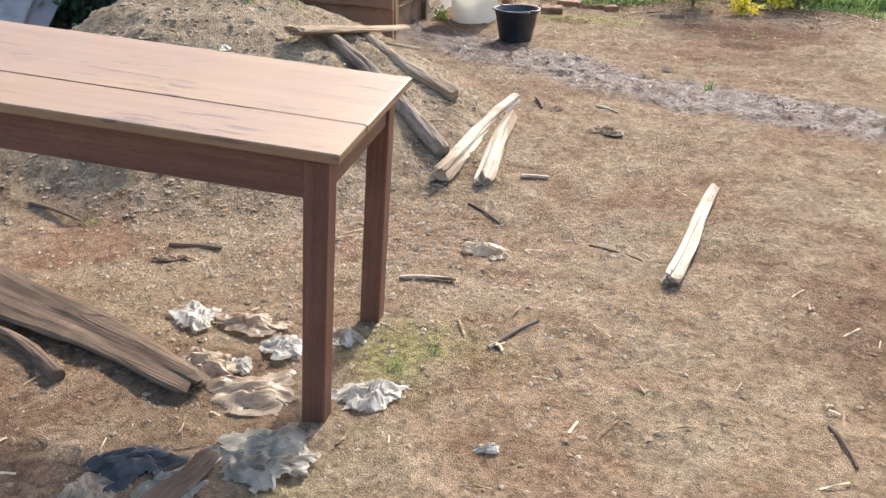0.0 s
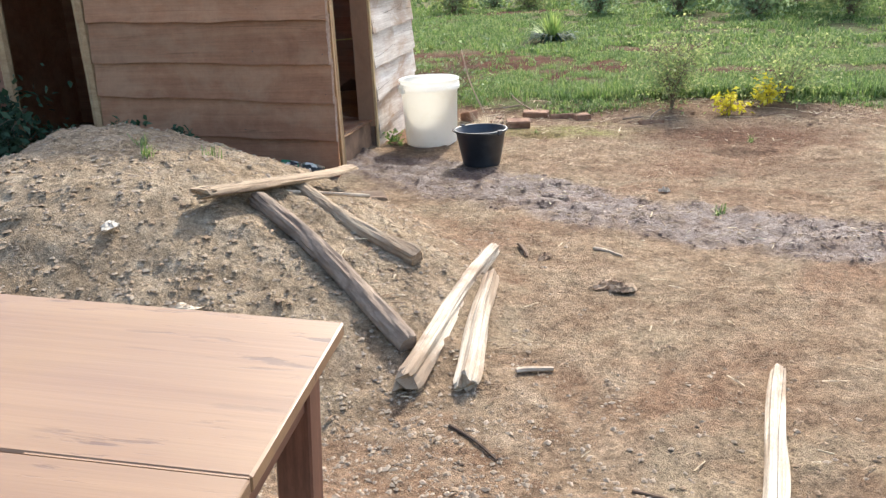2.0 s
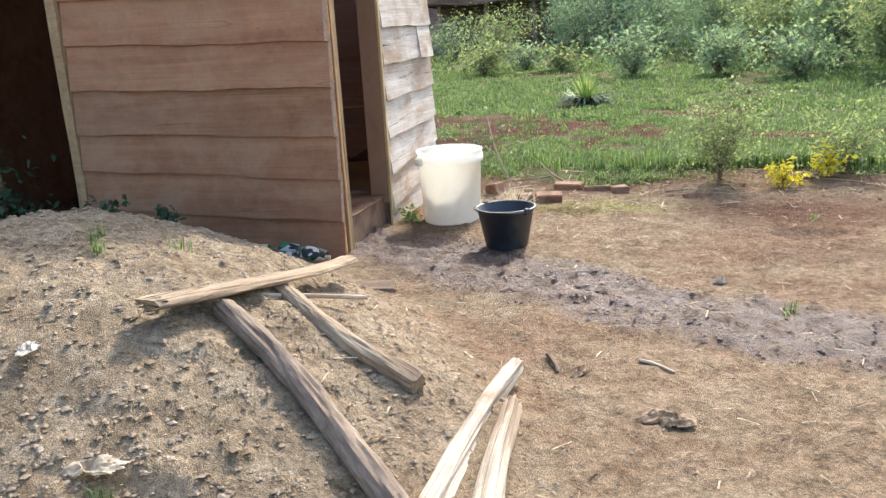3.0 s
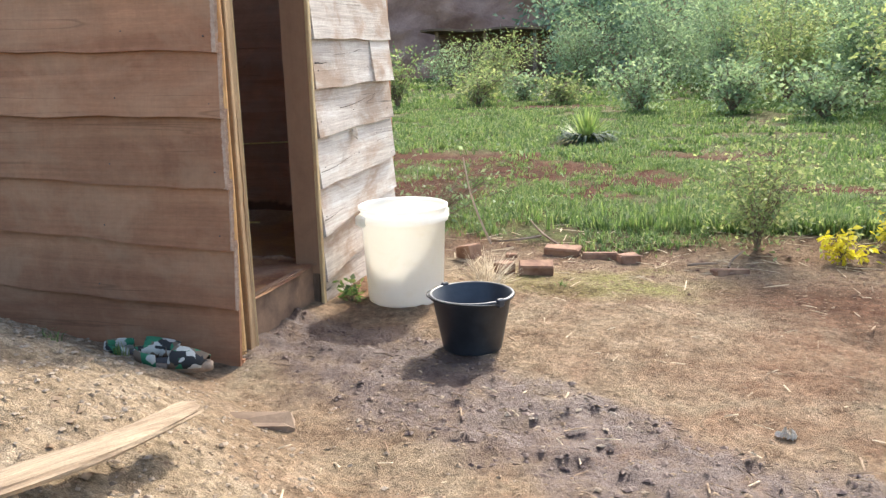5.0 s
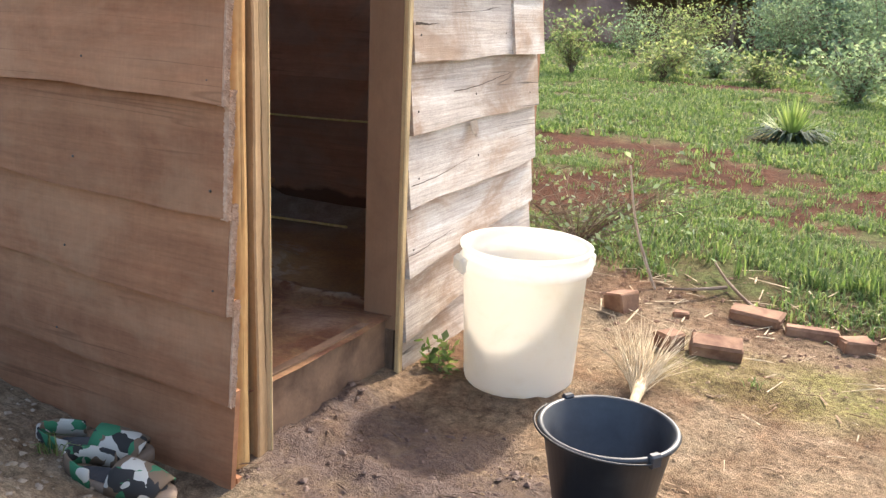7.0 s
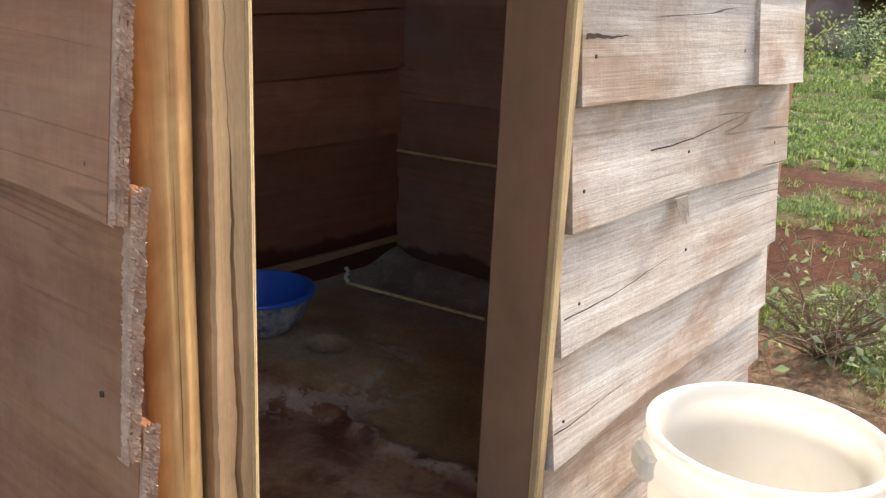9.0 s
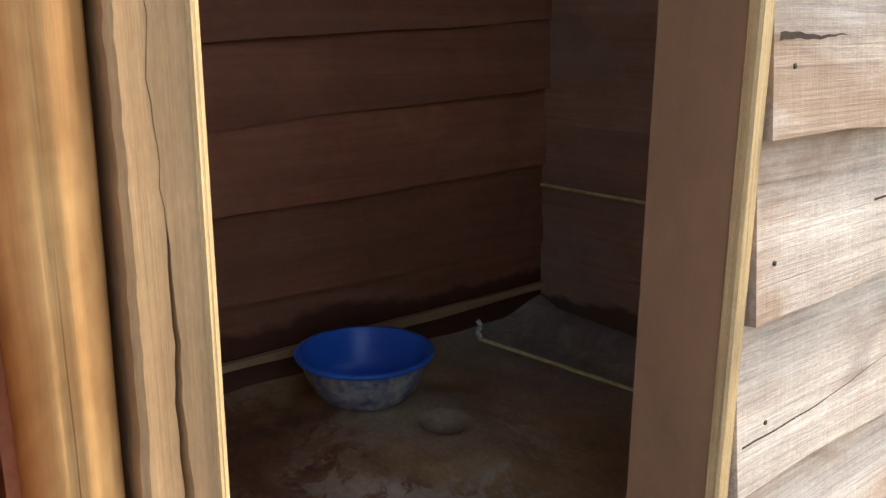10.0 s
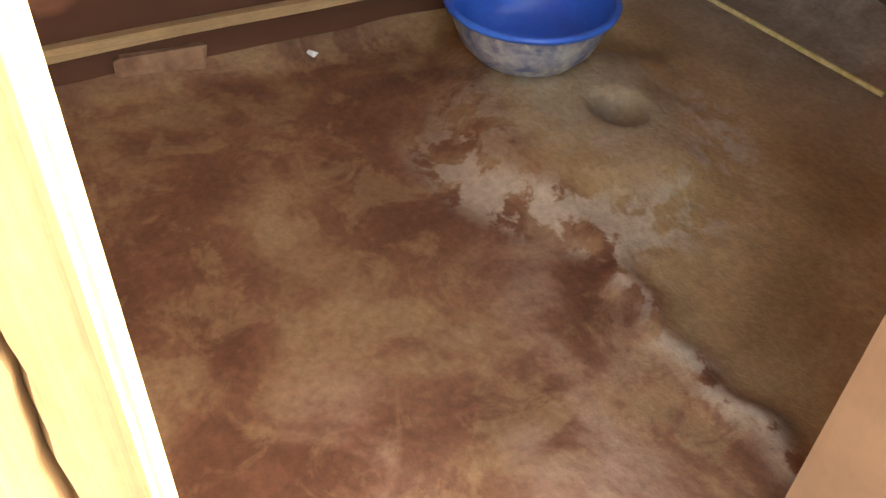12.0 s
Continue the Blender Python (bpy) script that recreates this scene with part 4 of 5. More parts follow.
# ---- tub, bucket, broom ----
def tub(x, y):
    t = thing("tub", "tall milky white plastic tub with a flanged rim, on wet earth", "bucket", pose(x, y, gz(x, y) - 0.006, 0, 0, 25))
    t.scale = (1.18, 1.18, 1.15)
    out = [(0.0, 0.0), (0.150, 0.0), (0.162, 0.008), (0.167, 0.03), (0.183, 0.375)]
    rim = [(0.183, 0.375), (0.197, 0.378), (0.199, 0.392), (0.197, 0.405), (0.187, 0.408), (0.187, 0.432), (0.196, 0.436), (0.197, 0.446), (0.190, 0.450), (0.183, 0.447), (0.181, 0.43)]
    inn = [(0.181, 0.43), (0.178, 0.375), (0.162, 0.035), (0.154, 0.012), (0.0, 0.010)]
    v, f = lathe(out + rim[1:] + inn[1:], 64)
    body = part("body", mesh_from("body", v, f, TUB_PLASTIC, True), TUB_PLASTIC, t)
    for a in (200, 20):
        bm = box_bm(0.026, 0.07, 0.05, 0.009)
        part("handle_lug", bm, TUB_PLASTIC, body, m=pose(0.203 * math.cos(radians(a)), 0.203 * math.sin(radians(a)), 0.368, 0, 0, a))


tub(-1.76, 9.06)


def bucket(x, y):
    b = thing("bucket", "wide black plastic bucket with a wire handle, on wet mud", "bucket", pose(x, y, gz(x, y) - 0.004, 0, 0, -35))
    b.scale = (1.04, 1.04, 1.1)
    v, f = lathe([(0.0, 0.0), (0.118, 0.0), (0.124, 0.006), (0.165, 0.212), (0.170, 0.214), (0.178, 0.214), (0.181, 0.220), (0.178, 0.226), (0.170, 0.227), (0.164, 0.222), (0.122, 0.014), (0.0, 0.010)], 56)
    body = part("body", mesh_from("body", v, f, BLACK_PLASTIC, True), BLACK_PLASTIC, b)
    for s in (-1, 1):
        part("lug", box_bm(0.022, 0.034, 0.034, 0.005), BLACK_PLASTIC, body, m=pose(s * 0.178, 0, 0.20))
    pts = [Vector((0.186 * math.cos(a), -0.188 * math.sin(a), 0.212 + 0.015 * math.sin(a))) for a in np.linspace(0, math.pi, 25)]
    v, f = tube_data(pts, [0.0032] * 25, 6)
    part("handle", mesh_from("handle", v, f, WIRE, True), WIRE, b, "thin wire bail folded down")


bucket(-1.225, 8.39)


def broom(x, y):
    b = thing("broom", "short hand broom of pale dry straw lying fanned out", "broom", pose(x, y, gz(x, y) + 0.012))
    r = random.Random(8)
    chunks = []
    for k in range(130):
        a = r.gauss(1.75, 0.28)
        L = r.uniform(0.26, 0.40)
        up = r.uniform(0.05, 0.55)
        d = Vector((math.cos(a) * math.cos(up), math.sin(a) * math.cos(up), math.sin(up)))
        o = Vector((r.uniform(-0.02, 0.02), r.uniform(-0.05, 0.02), r.uniform(0.0, 0.02)))
        chunks.append(tube_data([o, o + d * L * 0.5, o + d * L + Vector((0, 0, -0.03))], [0.0018, 0.0015, 0.0006], 4, cap=False))
    part("bristles", mesh_from("bristles", *joined(chunks), STRAW), STRAW, b)
    v, f = tube_data([(0.02, -0.16, 0.012), (0.01, -0.08, 0.014), (0, 0.0, 0.018), (-0.005, 0.04, 0.022)], [0.014, 0.017, 0.02, 0.022], 10, 0.08, 2)
    part("grip", mesh_from("grip", v, f, STRAW), STRAW, b, "bound straw grip")


broom(-1.33, 9.12)


# ---- sandals ----
def sandal(x, y, yaw, z, tilt=0):
    s = thing("sandal", "muddy sandal with camouflage cloth strap, beside the hut wall", "sandal", pose(x, y, z, tilt, 0, yaw), group="pair of sandals")
    n = 26
    ring = []
    for k in range(n):
        a = 2 * math.pi * k / n
        u = math.cos(a)
        ring.append((0.135 * u, (0.042 + 0.009 * u) * math.sin(a) * (1 - 0.10 * math.exp(-((u + 0.1) / 0.3) ** 2))))
    verts = [(px, py, 0) for px, py in ring] + [(px * 1.01, py * 1.04, 0.024) for px, py in ring] + [(px * 0.93, py * 0.9, 0.028) for px, py in ring]
    faces = [(i, (i + 1) % n, n + (i + 1) % n, n + i) for i in range(n)] + [(n + i, n + (i + 1) % n, 2 * n + (i + 1) % n, 2 * n + i) for i in range(n)]
    faces += [tuple(range(n - 1, -1, -1)), tuple(range(2 * n, 3 * n))]
    part("sole", mesh_from("sole", verts, faces, SOLE, True), SOLE, s)
    part("insole", mesh_from("insole", [(px * 0.86, py * 0.82, 0.030) for px, py in ring], [tuple(range(n))], CLOTH), CLOTH, s, "dark worn insole")

    def upper(name, strips, label):
        verts, faces = [], []
        rows, cols = len(strips), len(strips[0])
        for strip in strips:
            verts += strip
        for i in range(rows - 1):
            for j in range(cols - 1):
                q = i * cols + j
                faces.append((q, q + 1, q + cols + 1, q + cols))
        ob = part(name, mesh_from(name, verts, faces, CAMO, True), CAMO, s, label)
        ob.modifiers.new("thick", "SOLIDIFY").thickness = 0.006

    half = 0.052
    toe = []
    for i in range(9):
        px = -0.005 + 0.115 * i / 8
        high = 0.062 - 0.030 * (i / 8) ** 1.5
        wide = half * (1 - 0.25 * (i / 8) ** 3)
        toe.append([(px + 0.012 * math.sin(math.pi * j / 12), wide * math.cos(math.pi * j / 12), 0.018 + high * math.sin(math.pi * j / 12) ** 0.75) for j in range(13)])
    upper("toe_strap", toe, "wide camouflage cloth toe strap")
    heel = []
    for z, grow in ((0.018, 1.0), (0.040, 1.03), (0.062, 0.98)):
        heel.append([(-0.045 - 0.092 * grow * math.sin(math.pi * j / 16), 0.047 * grow * math.cos(math.pi * j / 16), z + 0.012 * math.sin(math.pi * j / 16)) for j in range(17)])
    upper("heel_strap", heel, "camouflage cloth heel strap")
    return s


sandal(-2.47, 7.80, 24, gz(-2.47, 7.80) + 0.008, 4).scale = (1.18, 1.18, 1.18)
sandal(-2.27, 7.70, 10, gz(-2.27, 7.70) + 0.006).scale = (1.18, 1.18, 1.18)


# ---- wood lying about ----
def wood_piece(name, label, a, b, r0, r1, mat, n=9, rough=0.18, squash=0.7, bow=0.0, seed=0, group="", lift=0.0, split=False):
    """A split or round length of wood from a to b (ends given in the world). Split pieces have long grooves and broken ends."""
    a, b = Vector(a), Vector(b)
    d = b - a
    L = d.length
    r = random.Random(seed)
    k = max(10, min(46, int(L / 0.025)))
    thick = max(r0, r1)
    n = 26 if thick > 0.02 else n
    corner = [r.uniform(0, 6.28) for _ in range(3)]
    verts, faces = [], []
    for i in range(k + 1):
        t = i / k
        off = bow * math.sin(math.pi * t) + 0.12 * thick * math.sin(7 * t + seed)
        rad = r0 + (r1 - r0) * t
        for j in range(n):
            q = 2 * math.pi * j / n
            turn = q + 0.25 * t
            ca, sa = math.cos(q), math.sin(q)
            if split:
                w = 1 + 0.20 * math.cos(3 * q + corner[0]) + 0.12 * math.cos(4 * q + corner[1])
                w += 0.16 * noise.noise(Vector((ca * 6 + seed, sa * 6, t * L * 3))) + 0.10 * noise.noise(Vector((ca * 13 + seed, sa * 13, t * L * 5)))
            else:
                w = 1 + rough * (0.8 * noise.noise(Vector((ca * 1.5 + seed, sa * 1.5, t * L * 6))) + 0.9 * noise.noise(Vector((ca * 4, sa * 4 + seed, t * L * 16))))
                w += 0.10 * max(0.0, noise.noise(Vector((ca * 2 + seed, sa * 2, t * L * 4 + 9))) - 0.15) * 4
            w *= rad
            end = 0.0
            if i in (0, k):
                end = rad * (0.9 if split else 0.25) * noise.noise(Vector((ca * 5 + seed, sa * 5, i))) * 1.6
                w *= 0.88
            verts.append((L * t + end, off + math.cos(turn) * w, math.sin(turn) * w * squash))
    for i in range(k):
        for j in range(n):
            p, q = i * n + j, i * n + (j + 1) % n
            faces.append((p, q, q + n, p + n))
    faces += [tuple(range(n - 1, -1, -1)), tuple(range(k * n, (k + 1) * n))]
    side_v = Vector((0, 0, 1)).cross(d.normalized()).normalized()
    up_v = d.normalized().cross(side_v)
    m = Matrix((d.normalized(), side_v, up_v)).transposed().to_4x4()
    m.translation = a + Vector((0, 0, lift))
    return thing(name, label, "firewood", m, group, data=mesh_from(name, verts, faces, mat))


def on(x, y, up=0.0):
    return (x, y, gz(x, y) + up)


wood_piece("log", "pale split firewood log resting on another log", on(-0.79, 5.03, 0.045), on(-0.73, 6.25, 0.075), 0.046, 0.036, LOG_WOOD, 6, 0.25, 0.8, 0.015, 3, "firewood", split=True)
wood_piece("log", "shorter pale split log lying on sandy earth", on(-0.60, 5.08, 0.03), on(-0.68, 5.95, 0.025), 0.042, 0.03, LOG_WOOD, 6, 0.25, 0.85, 0, 4, "firewood", split=True)
wood_piece("log", "curved pale split plank across the sand heap", (-1.75, 5.52, max(0.56, gz(-1.75, 5.52) + 0.02)), (-1.57, 6.75, 0.37), 0.056, 0.036, TAN_WOOD, 6, 0.2, 0.42, -0.075, 5, "firewood", split=True)
wood_piece("log", "long grey round log running down the sand heap", (-1.63, 5.76, 0.475), on(-0.84, 5.24, 0.035), 0.039, 0.043, BARK, 10, 0.16, 1.0, 0.03, 6, "firewood")
wood_piece("log", "thinner grey log with curling bark", (-1.62, 6.12, max(0.37, gz(-1.62, 6.12) + 0.02)), (-0.955, 5.78, gz(-0.955, 5.78) + 0.03), 0.032, 0.038, TAN_WOOD, 10, 0.14, 1.0, -0.02, 7, "firewood")
wood_piece("stick", "thin pale stick across the logs", (-1.63, 5.95, 0.456), (-1.33, 6.32, 0.335), 0.007, 0.010, LOG_WOOD, 6, 0.1, 1.0, 0.01, 8, "firewood")
wood_piece("stick", "white splintered split stick on bare earth", on(0.302, 4.36, 0.03), on(0.414, 5.36, 0.022), 0.032, 0.024, LOG_WOOD, 6, 0.3, 0.8, 0, 9, "firewood", split=True)
wood_piece("plank", "dark rotten bark slab under the table", on(-1.95, 3.50, 0.05), on(-0.93, 3.22, 0.03), 0.11, 0.05, DARK_BARK, 8, 0.2, 0.35, 0.0, 10, split=True)
wood_piece("stick", "grey curved stick beside the rotten slab", on(-1.75, 3.30, 0.02), on(-1.33, 3.13, 0.02), 0.02, 0.024, DARK_BARK, 7, 0.15, 1.0, 0.015, 11)
wood_piece("stick", "brown broken slab piece on shaded earth", on(-0.74, 2.97, 0.015), on(-0.76, 2.72, 0.02), 0.03, 0.045, DARK_BARK, 7, 0.2, 0.5, 0, 12)
for k, (a, b, w, mt) in enumerate([((-0.205, 3.71), (-0.09, 3.91), 0.009, BARK), ((-0.03, 4.62), (0.18, 4.54), 0.006, DARK_BARK), ((-0.63, 4.07), (-0.43, 4.10), 0.011, LOG_WOOD),
                                   ((-0.60, 4.86), (-0.42, 4.70), 0.007, DARK_BARK), ((-0.20, 3.74), (-0.16, 3.70), 0.008, STRAW), ((0.78, 3.62), (0.83, 3.44), 0.007, DARK_BARK),
                                   ((-0.66, 6.55), (-0.60, 6.42), 0.012, DARK_BARK), ((-1.55, 4.02), (-1.36, 4.08), 0.014, DARK_BARK), ((-2.35, 4.2), (-2.05, 4.15), 0.012, DARK_BARK),
                                   ((0.36, 4.92), (0.52, 4.88), 0.003, STRAW), ((-0.30, 6.6), (-0.16, 6.5), 0.01, LOG_WOOD), ((-0.45, 5.22), (-0.33, 5.28), 0.014, LOG_WOOD)]):
    wood_piece("twig", "small dry twig on bare earth" if mt is not LOG_WOOD else "pale wood splinter on bare earth", on(*a, w * 0.7), on(*b, w * 0.7), w, w * 0.7, mt, 6, 0.15, 0.8, 0.01, 40 + k, "twigs")


# ---- litter ----
def crumpled(name, label, x, y, w, d, h, mat, seed, yaw=0):
    """A crumpled piece of thin film."""
    n = 41
    verts, keep, faces = [], [], []

    def ridge(u, v, f, k):
        return 1 - abs(noise.noise(Vector((u * f + seed * 3.1, v * f + k, seed * 1.7 + k))) * 2.2)

    for j in range(n):
        for i in range(n):
            u, v = i / (n - 1) - 0.5, j / (n - 1) - 0.5
            q = noise.noise(Vector((u * 3 + seed, v * 3, seed * 1.7)))
            q2 = noise.noise(Vector((u * 8 + seed, v * 8, seed * 0.7)))
            rad, a = math.hypot(u, v) * 2, math.atan2(v, u)
            edge = 0.74 + 0.34 * noise.noise(Vector((math.cos(a) * 1.3 + seed, math.sin(a) * 1.3, seed))) + 0.2 * noise.noise(Vector((math.cos(a) * 4 + seed, math.sin(a) * 4, seed)))
            keep.append(rad < edge)
            folds = 0.55 * ridge(u, v, 2.6, 1) + 0.3 * ridge(u, v, 6.0, 2) + 0.15 * ridge(u, v, 13.0, 3)
            body = max(0.0, 1 - (rad / max(edge, 0.1)) ** 2.2)
            z = 0.003 + 0.6 * h * max(0.0, folds) * (0.12 + 0.95 * body) + 0.1 * h * q2 * body
            verts.append((w * (u * 1.15 + 0.10 * q + 0.035 * q2), d * (v * 1.15 + 0.10 * q2 - 0.05 * q), z))
    for j in range(n - 1):
        for i in range(n - 1):
            k = j * n + i
            if keep[k] + keep[k + 1] + keep[k + n] + keep[k + n + 1] >= 3:
                faces.append((k, k + 1, k + n + 1, k + n))
    used = sorted({k for f in faces for k in f})
    at = {k: i for i, k in enumerate(used)}
    verts, faces = [verts[k] for k in used], [tuple(at[k] for k in f) for f in faces]
    return thing(name, label, "litter", pose(x, y, gz(x, y) + 0.001, 0, 0, yaw), "litter", data=mesh_from(name, verts, faces, mat, False))


crumpled("plastic_bag", "crumpled torn white plastic sheet on the ground", -0.60, 3.00, 0.34, 0.26, 0.085, FILM_CLEAR, 1, 10)
crumpled("plastic_bag", "crumpled white plastic bag by the table leg", -0.47, 3.36, 0.24, 0.19, 0.07, FILM_WHITE, 2, 30)
crumpled("plastic_bag", "crumpled tan plastic bag under the table", -0.98, 3.32, 0.28, 0.20, 0.09, FILM_TAN, 3, -20)
crumpled("plastic_bag", "dirty white plastic wrap under the table", -0.77, 3.26, 0.36, 0.22, 0.06, FILM_TAN, 4, 15)
crumpled("plastic_bag", "white plastic scrap on gravelly earth", -1.16, 3.56, 0.18, 0.20, 0.05, FILM_WHITE, 5, 50)
crumpled("plastic_bag", "tan plastic wrap on gravelly earth", -0.94, 3.57, 0.27, 0.14, 0.05, FILM_TAN, 6, 0)
crumpled("plastic_bag", "white plastic wrap behind the table leg", -0.81, 3.50, 0.17, 0.15, 0.05, FILM_WHITE, 7, 0)
crumpled("plastic_bag", "white crumpled bag between the table legs", -0.67, 3.62, 0.13, 0.18, 0.07, FILM_WHITE, 8, 80)
crumpled("plastic_bag", "small white plastic scrap under the table", -0.90, 3.37, 0.13, 0.12, 0.05, FILM_WHITE, 9, 0)
crumpled("plastic_bag", "crumpled cream plastic bag on bare earth", -0.41, 4.40, 0.24, 0.13, 0.07, FILM_CREAM, 10, -15)
crumpled("paper_scrap", "small torn white scrap on bare earth", -0.08, 3.23, 0.08, 0.05, 0.03, FILM_WHITE, 11, 20)
crumpled("rag", "dark grey rag lying in the table's shade", -0.90, 2.87, 0.28, 0.2, 0.09, CLOTH, 12, 30)
crumpled("rag", "tan dirty rag lying in the table's shade", -0.95, 2.76, 0.2, 0.15, 0.06, FILM_TAN, 13, 60)
crumpled("plastic_bag", "muddy film scrap in the shade", -0.77, 2.84, 0.18, 0.2, 0.05, FILM_CLEAR, 14, 0)
crumpled("plastic_scrap", "pale green plastic scrap on the sand heap", -1.60, 5.02, 0.22, 0.12, 0.05, FILM_CREAM, 15, 30)
crumpled("paper_scrap", "white chip on the sand heap", -1.98, 5.25, 0.07, 0.15, 0.03, FILM_WHITE, 16, 20)
crumpled("leaf_litter", "curled dry brown leaves on bare earth", -0.18, 6.07, 0.2, 0.14, 0.07, DRY_LEAF, 17, 0)
crumpled("dry_leaf", "curled dry leaf on gravelly earth", -1.48, 3.93, 0.17, 0.05, 0.04, DRY_LEAF, 18, 20)
crumpled("plastic_scrap", "grey crushed scrap at the wet track", 0.02, 7.76, 0.08, 0.06, 0.06, FILM_WHITE, 19, 0)
crumpled("dry_leaf", "curled dry leaf on bare earth", -0.52, 6.45, 0.14, 0.06, 0.05, DRY_LEAF, 20, 70)


def scatter(name, label, count, seed, where, size, mat, flat=0.5, category="gravel"):
    """Many small stones or clods in one mesh, each a rough four- to eight-sided lump."""
    r = random.Random(seed)
    base = [Vector(v) for v in ((1, 0, 0), (-1, 0, 0), (0, 1, 0), (0, -1, 0), (0, 0, 1), (0, 0, -0.6), (0.6, 0.6, 0.4), (-0.6, 0.5, 0.4))]
    tris = ((6, 4, 0), (6, 2, 4), (6, 0, 2), (7, 4, 2), (7, 1, 4), (7, 2, 1), (4, 3, 0), (4, 1, 3), (0, 5, 2), (2, 5, 1), (1, 5, 3), (3, 5, 0))
    spots = [where(r) for _ in range(count)]
    zs = fine_height(np.array([s[0] for s in spots]), np.array([s[1] for s in spots]))
    verts, faces = [], []
    for (x, y), z in zip(spots, zs):
        s = size(r)
        a = r.uniform(0, 6.28)
        c, sn = math.cos(a) * s, math.sin(a) * s
        st = r.uniform(0.6, 1.5)
        k = len(verts)
        for v in base:
            j = r.uniform(0.7, 1.2)
            verts.append((x + (v.x * c * st - v.y * sn) * j, y + (v.x * sn * st + v.y * c) * j, z + v.z * s * flat * j + s * 0.05))
        faces += [tuple(i + k for i in t) for t in tris]
    thing(name, label, category, kind="stuff", data=mesh_from(name, verts, faces, mat))


def yard_spot(r):
    return r.uniform(-1.6, 1.4), r.uniform(2.4, 9.9)


def heap_spot(r):
    while True:
        x, y = r.uniform(-4.2, -0.4), r.uniform(4.2, 8.0)
        if r.random() < 0.15 + min(1, 4 * float(mound(np.array([x]), np.array([y]))[0])) and not (x > -3.9 and y > 7.9):
            return x, y


def gravel_spot(r):
    return r.gauss(-1.1, 0.75), r.gauss(4.4, 0.55)


EARTH_CLOD = plain("brown_earth_clod", (0.22, 0.145, 0.085), (0.34, 0.24, 0.15), 9, 0.98, 0.5)
MUD_CLOD = plain("dark_mud_clod", (0.08, 0.048, 0.036), (0.17, 0.11, 0.085), 9, 0.75, 0.5)
scatter("clods", "small crumbs and clods of brown earth over the yard", 30000, 1, yard_spot, lambda r: 0.0016 + 0.010 * r.random() ** 7, EARTH_CLOD)
scatter("heap_gravel", "small stones and crumbs on the sand heap", 26000, 2, heap_spot, lambda r: 0.002 + 0.014 * r.random() ** 8, PEBBLE)
scatter("table_gravel", "small stones and crumbs behind the table", 20000, 3, gravel_spot, lambda r: 0.002 + 0.011 * r.random() ** 6, PEBBLE)
scatter("heap_clods", "earth clods on the sand heap", 6000, 6, heap_spot, lambda r: 0.003 + 0.016 * r.random() ** 7, EARTH_CLOD)


def track_spot(r):
    while True:
        x, y = r.uniform(-2.4, 1.6), r.uniform(6.4, 8.9)
        if float(wetness(np.array([x]), np.array([y]))[0]) > 0.3:
            return x, y


scatter("mud_clods", "dark wet mud clods along the track", 5000, 4, track_spot, lambda r: 0.002 + 0.015 * r.random() ** 7, MUD_CLOD, 0.5)
scatter("border_rubble", "dark soil crumbs and rubble along the field edge", 2600, 5, lambda r: (r.uniform(-2.1, 1.9), r.gauss(10.2, 0.26)), lambda r: 0.002 + 0.018 * r.random() ** 6, plain("dark_red_soil", (0.12, 0.065, 0.042), (0.26, 0.16, 0.105), 9, 0.98, 0.5))


def straws(name, label, count, seed, where, mat, lmin=0.02, lmax=0.09, w=0.0022):
    r = random.Random(seed)
    spots = [where(r) for _ in range(count)]
    zs = fine_height(np.array([s[0] for s in spots]), np.array([s[1] for s in spots]))
    verts, faces = [], []
    for (x, y), z in zip(spots, zs):
        a, L = r.uniform(0, 6.28), r.uniform(lmin, lmax)
        dx, dy = math.cos(a) * L / 2, math.sin(a) * L / 2
        px, py = -math.sin(a) * w * r.uniform(0.6, 2), math.cos(a) * w * r.uniform(0.6, 2)
        k = len(verts)
        z += 0.006
        verts += [(x - dx - px, y - dy - py, z), (x - dx + px, y - dy + py, z), (x + dx + px, y + dy + py, z + 0.006), (x + dx - px, y + dy - py, z + 0.006), (x, y, z + 0.006)]
        faces += [(k, k + 3, k + 4), (k + 3, k + 2, k + 4), (k + 2, k + 1, k + 4), (k + 1, k, k + 4)]
    thing(name, label, "litter", kind="stuff", data=mesh_from(name, verts, faces, mat))


straws("straw_litter", "short dry straws and chips over the yard", 220, 11, yard_spot, STRAW)
straws("twig_litter", "short dark twigs over the yard and track", 420, 12, yard_spot, DRY_LEAF)
straws("track_twigs", "small dark twigs trodden into the mud", 110, 13, track_spot, DARK_BARK, 0.02, 0.09)
straws("border_straw", "dry stalks along the field edge", 200, 14, lambda r: (r.uniform(-2.0, 1.9), r.gauss(10.3, 0.3)), STRAW, 0.04, 0.2)


# ---- metal sheets, left of the sand heap ----
def metal_sheet(m, w, L, seed, label):
    n, k = 24, 10
    verts, faces = [], []
    for j in range(k + 1):
        for i in range(n + 1):
            u, v = i / n, j / k
            verts.append((w * (u - 0.5), L * v, 0.006 * math.sin(u * 9) + 0.04 * math.sin(v * 2.2) + 0.05 * (u - 0.5) ** 2))
    for j in range(k):
        for i in range(n):
            q = j * (n + 1) + i
            faces.append((q, q + 1, q + n + 2, q + n + 1))
    ob = thing("metal_sheet", label, "metal sheet", m, "leaning metal sheets", data=mesh_from("metal_sheet", verts, faces, METAL_SHEET, True))
    ob.modifiers.new("thick", "SOLIDIFY").thickness = 0.003


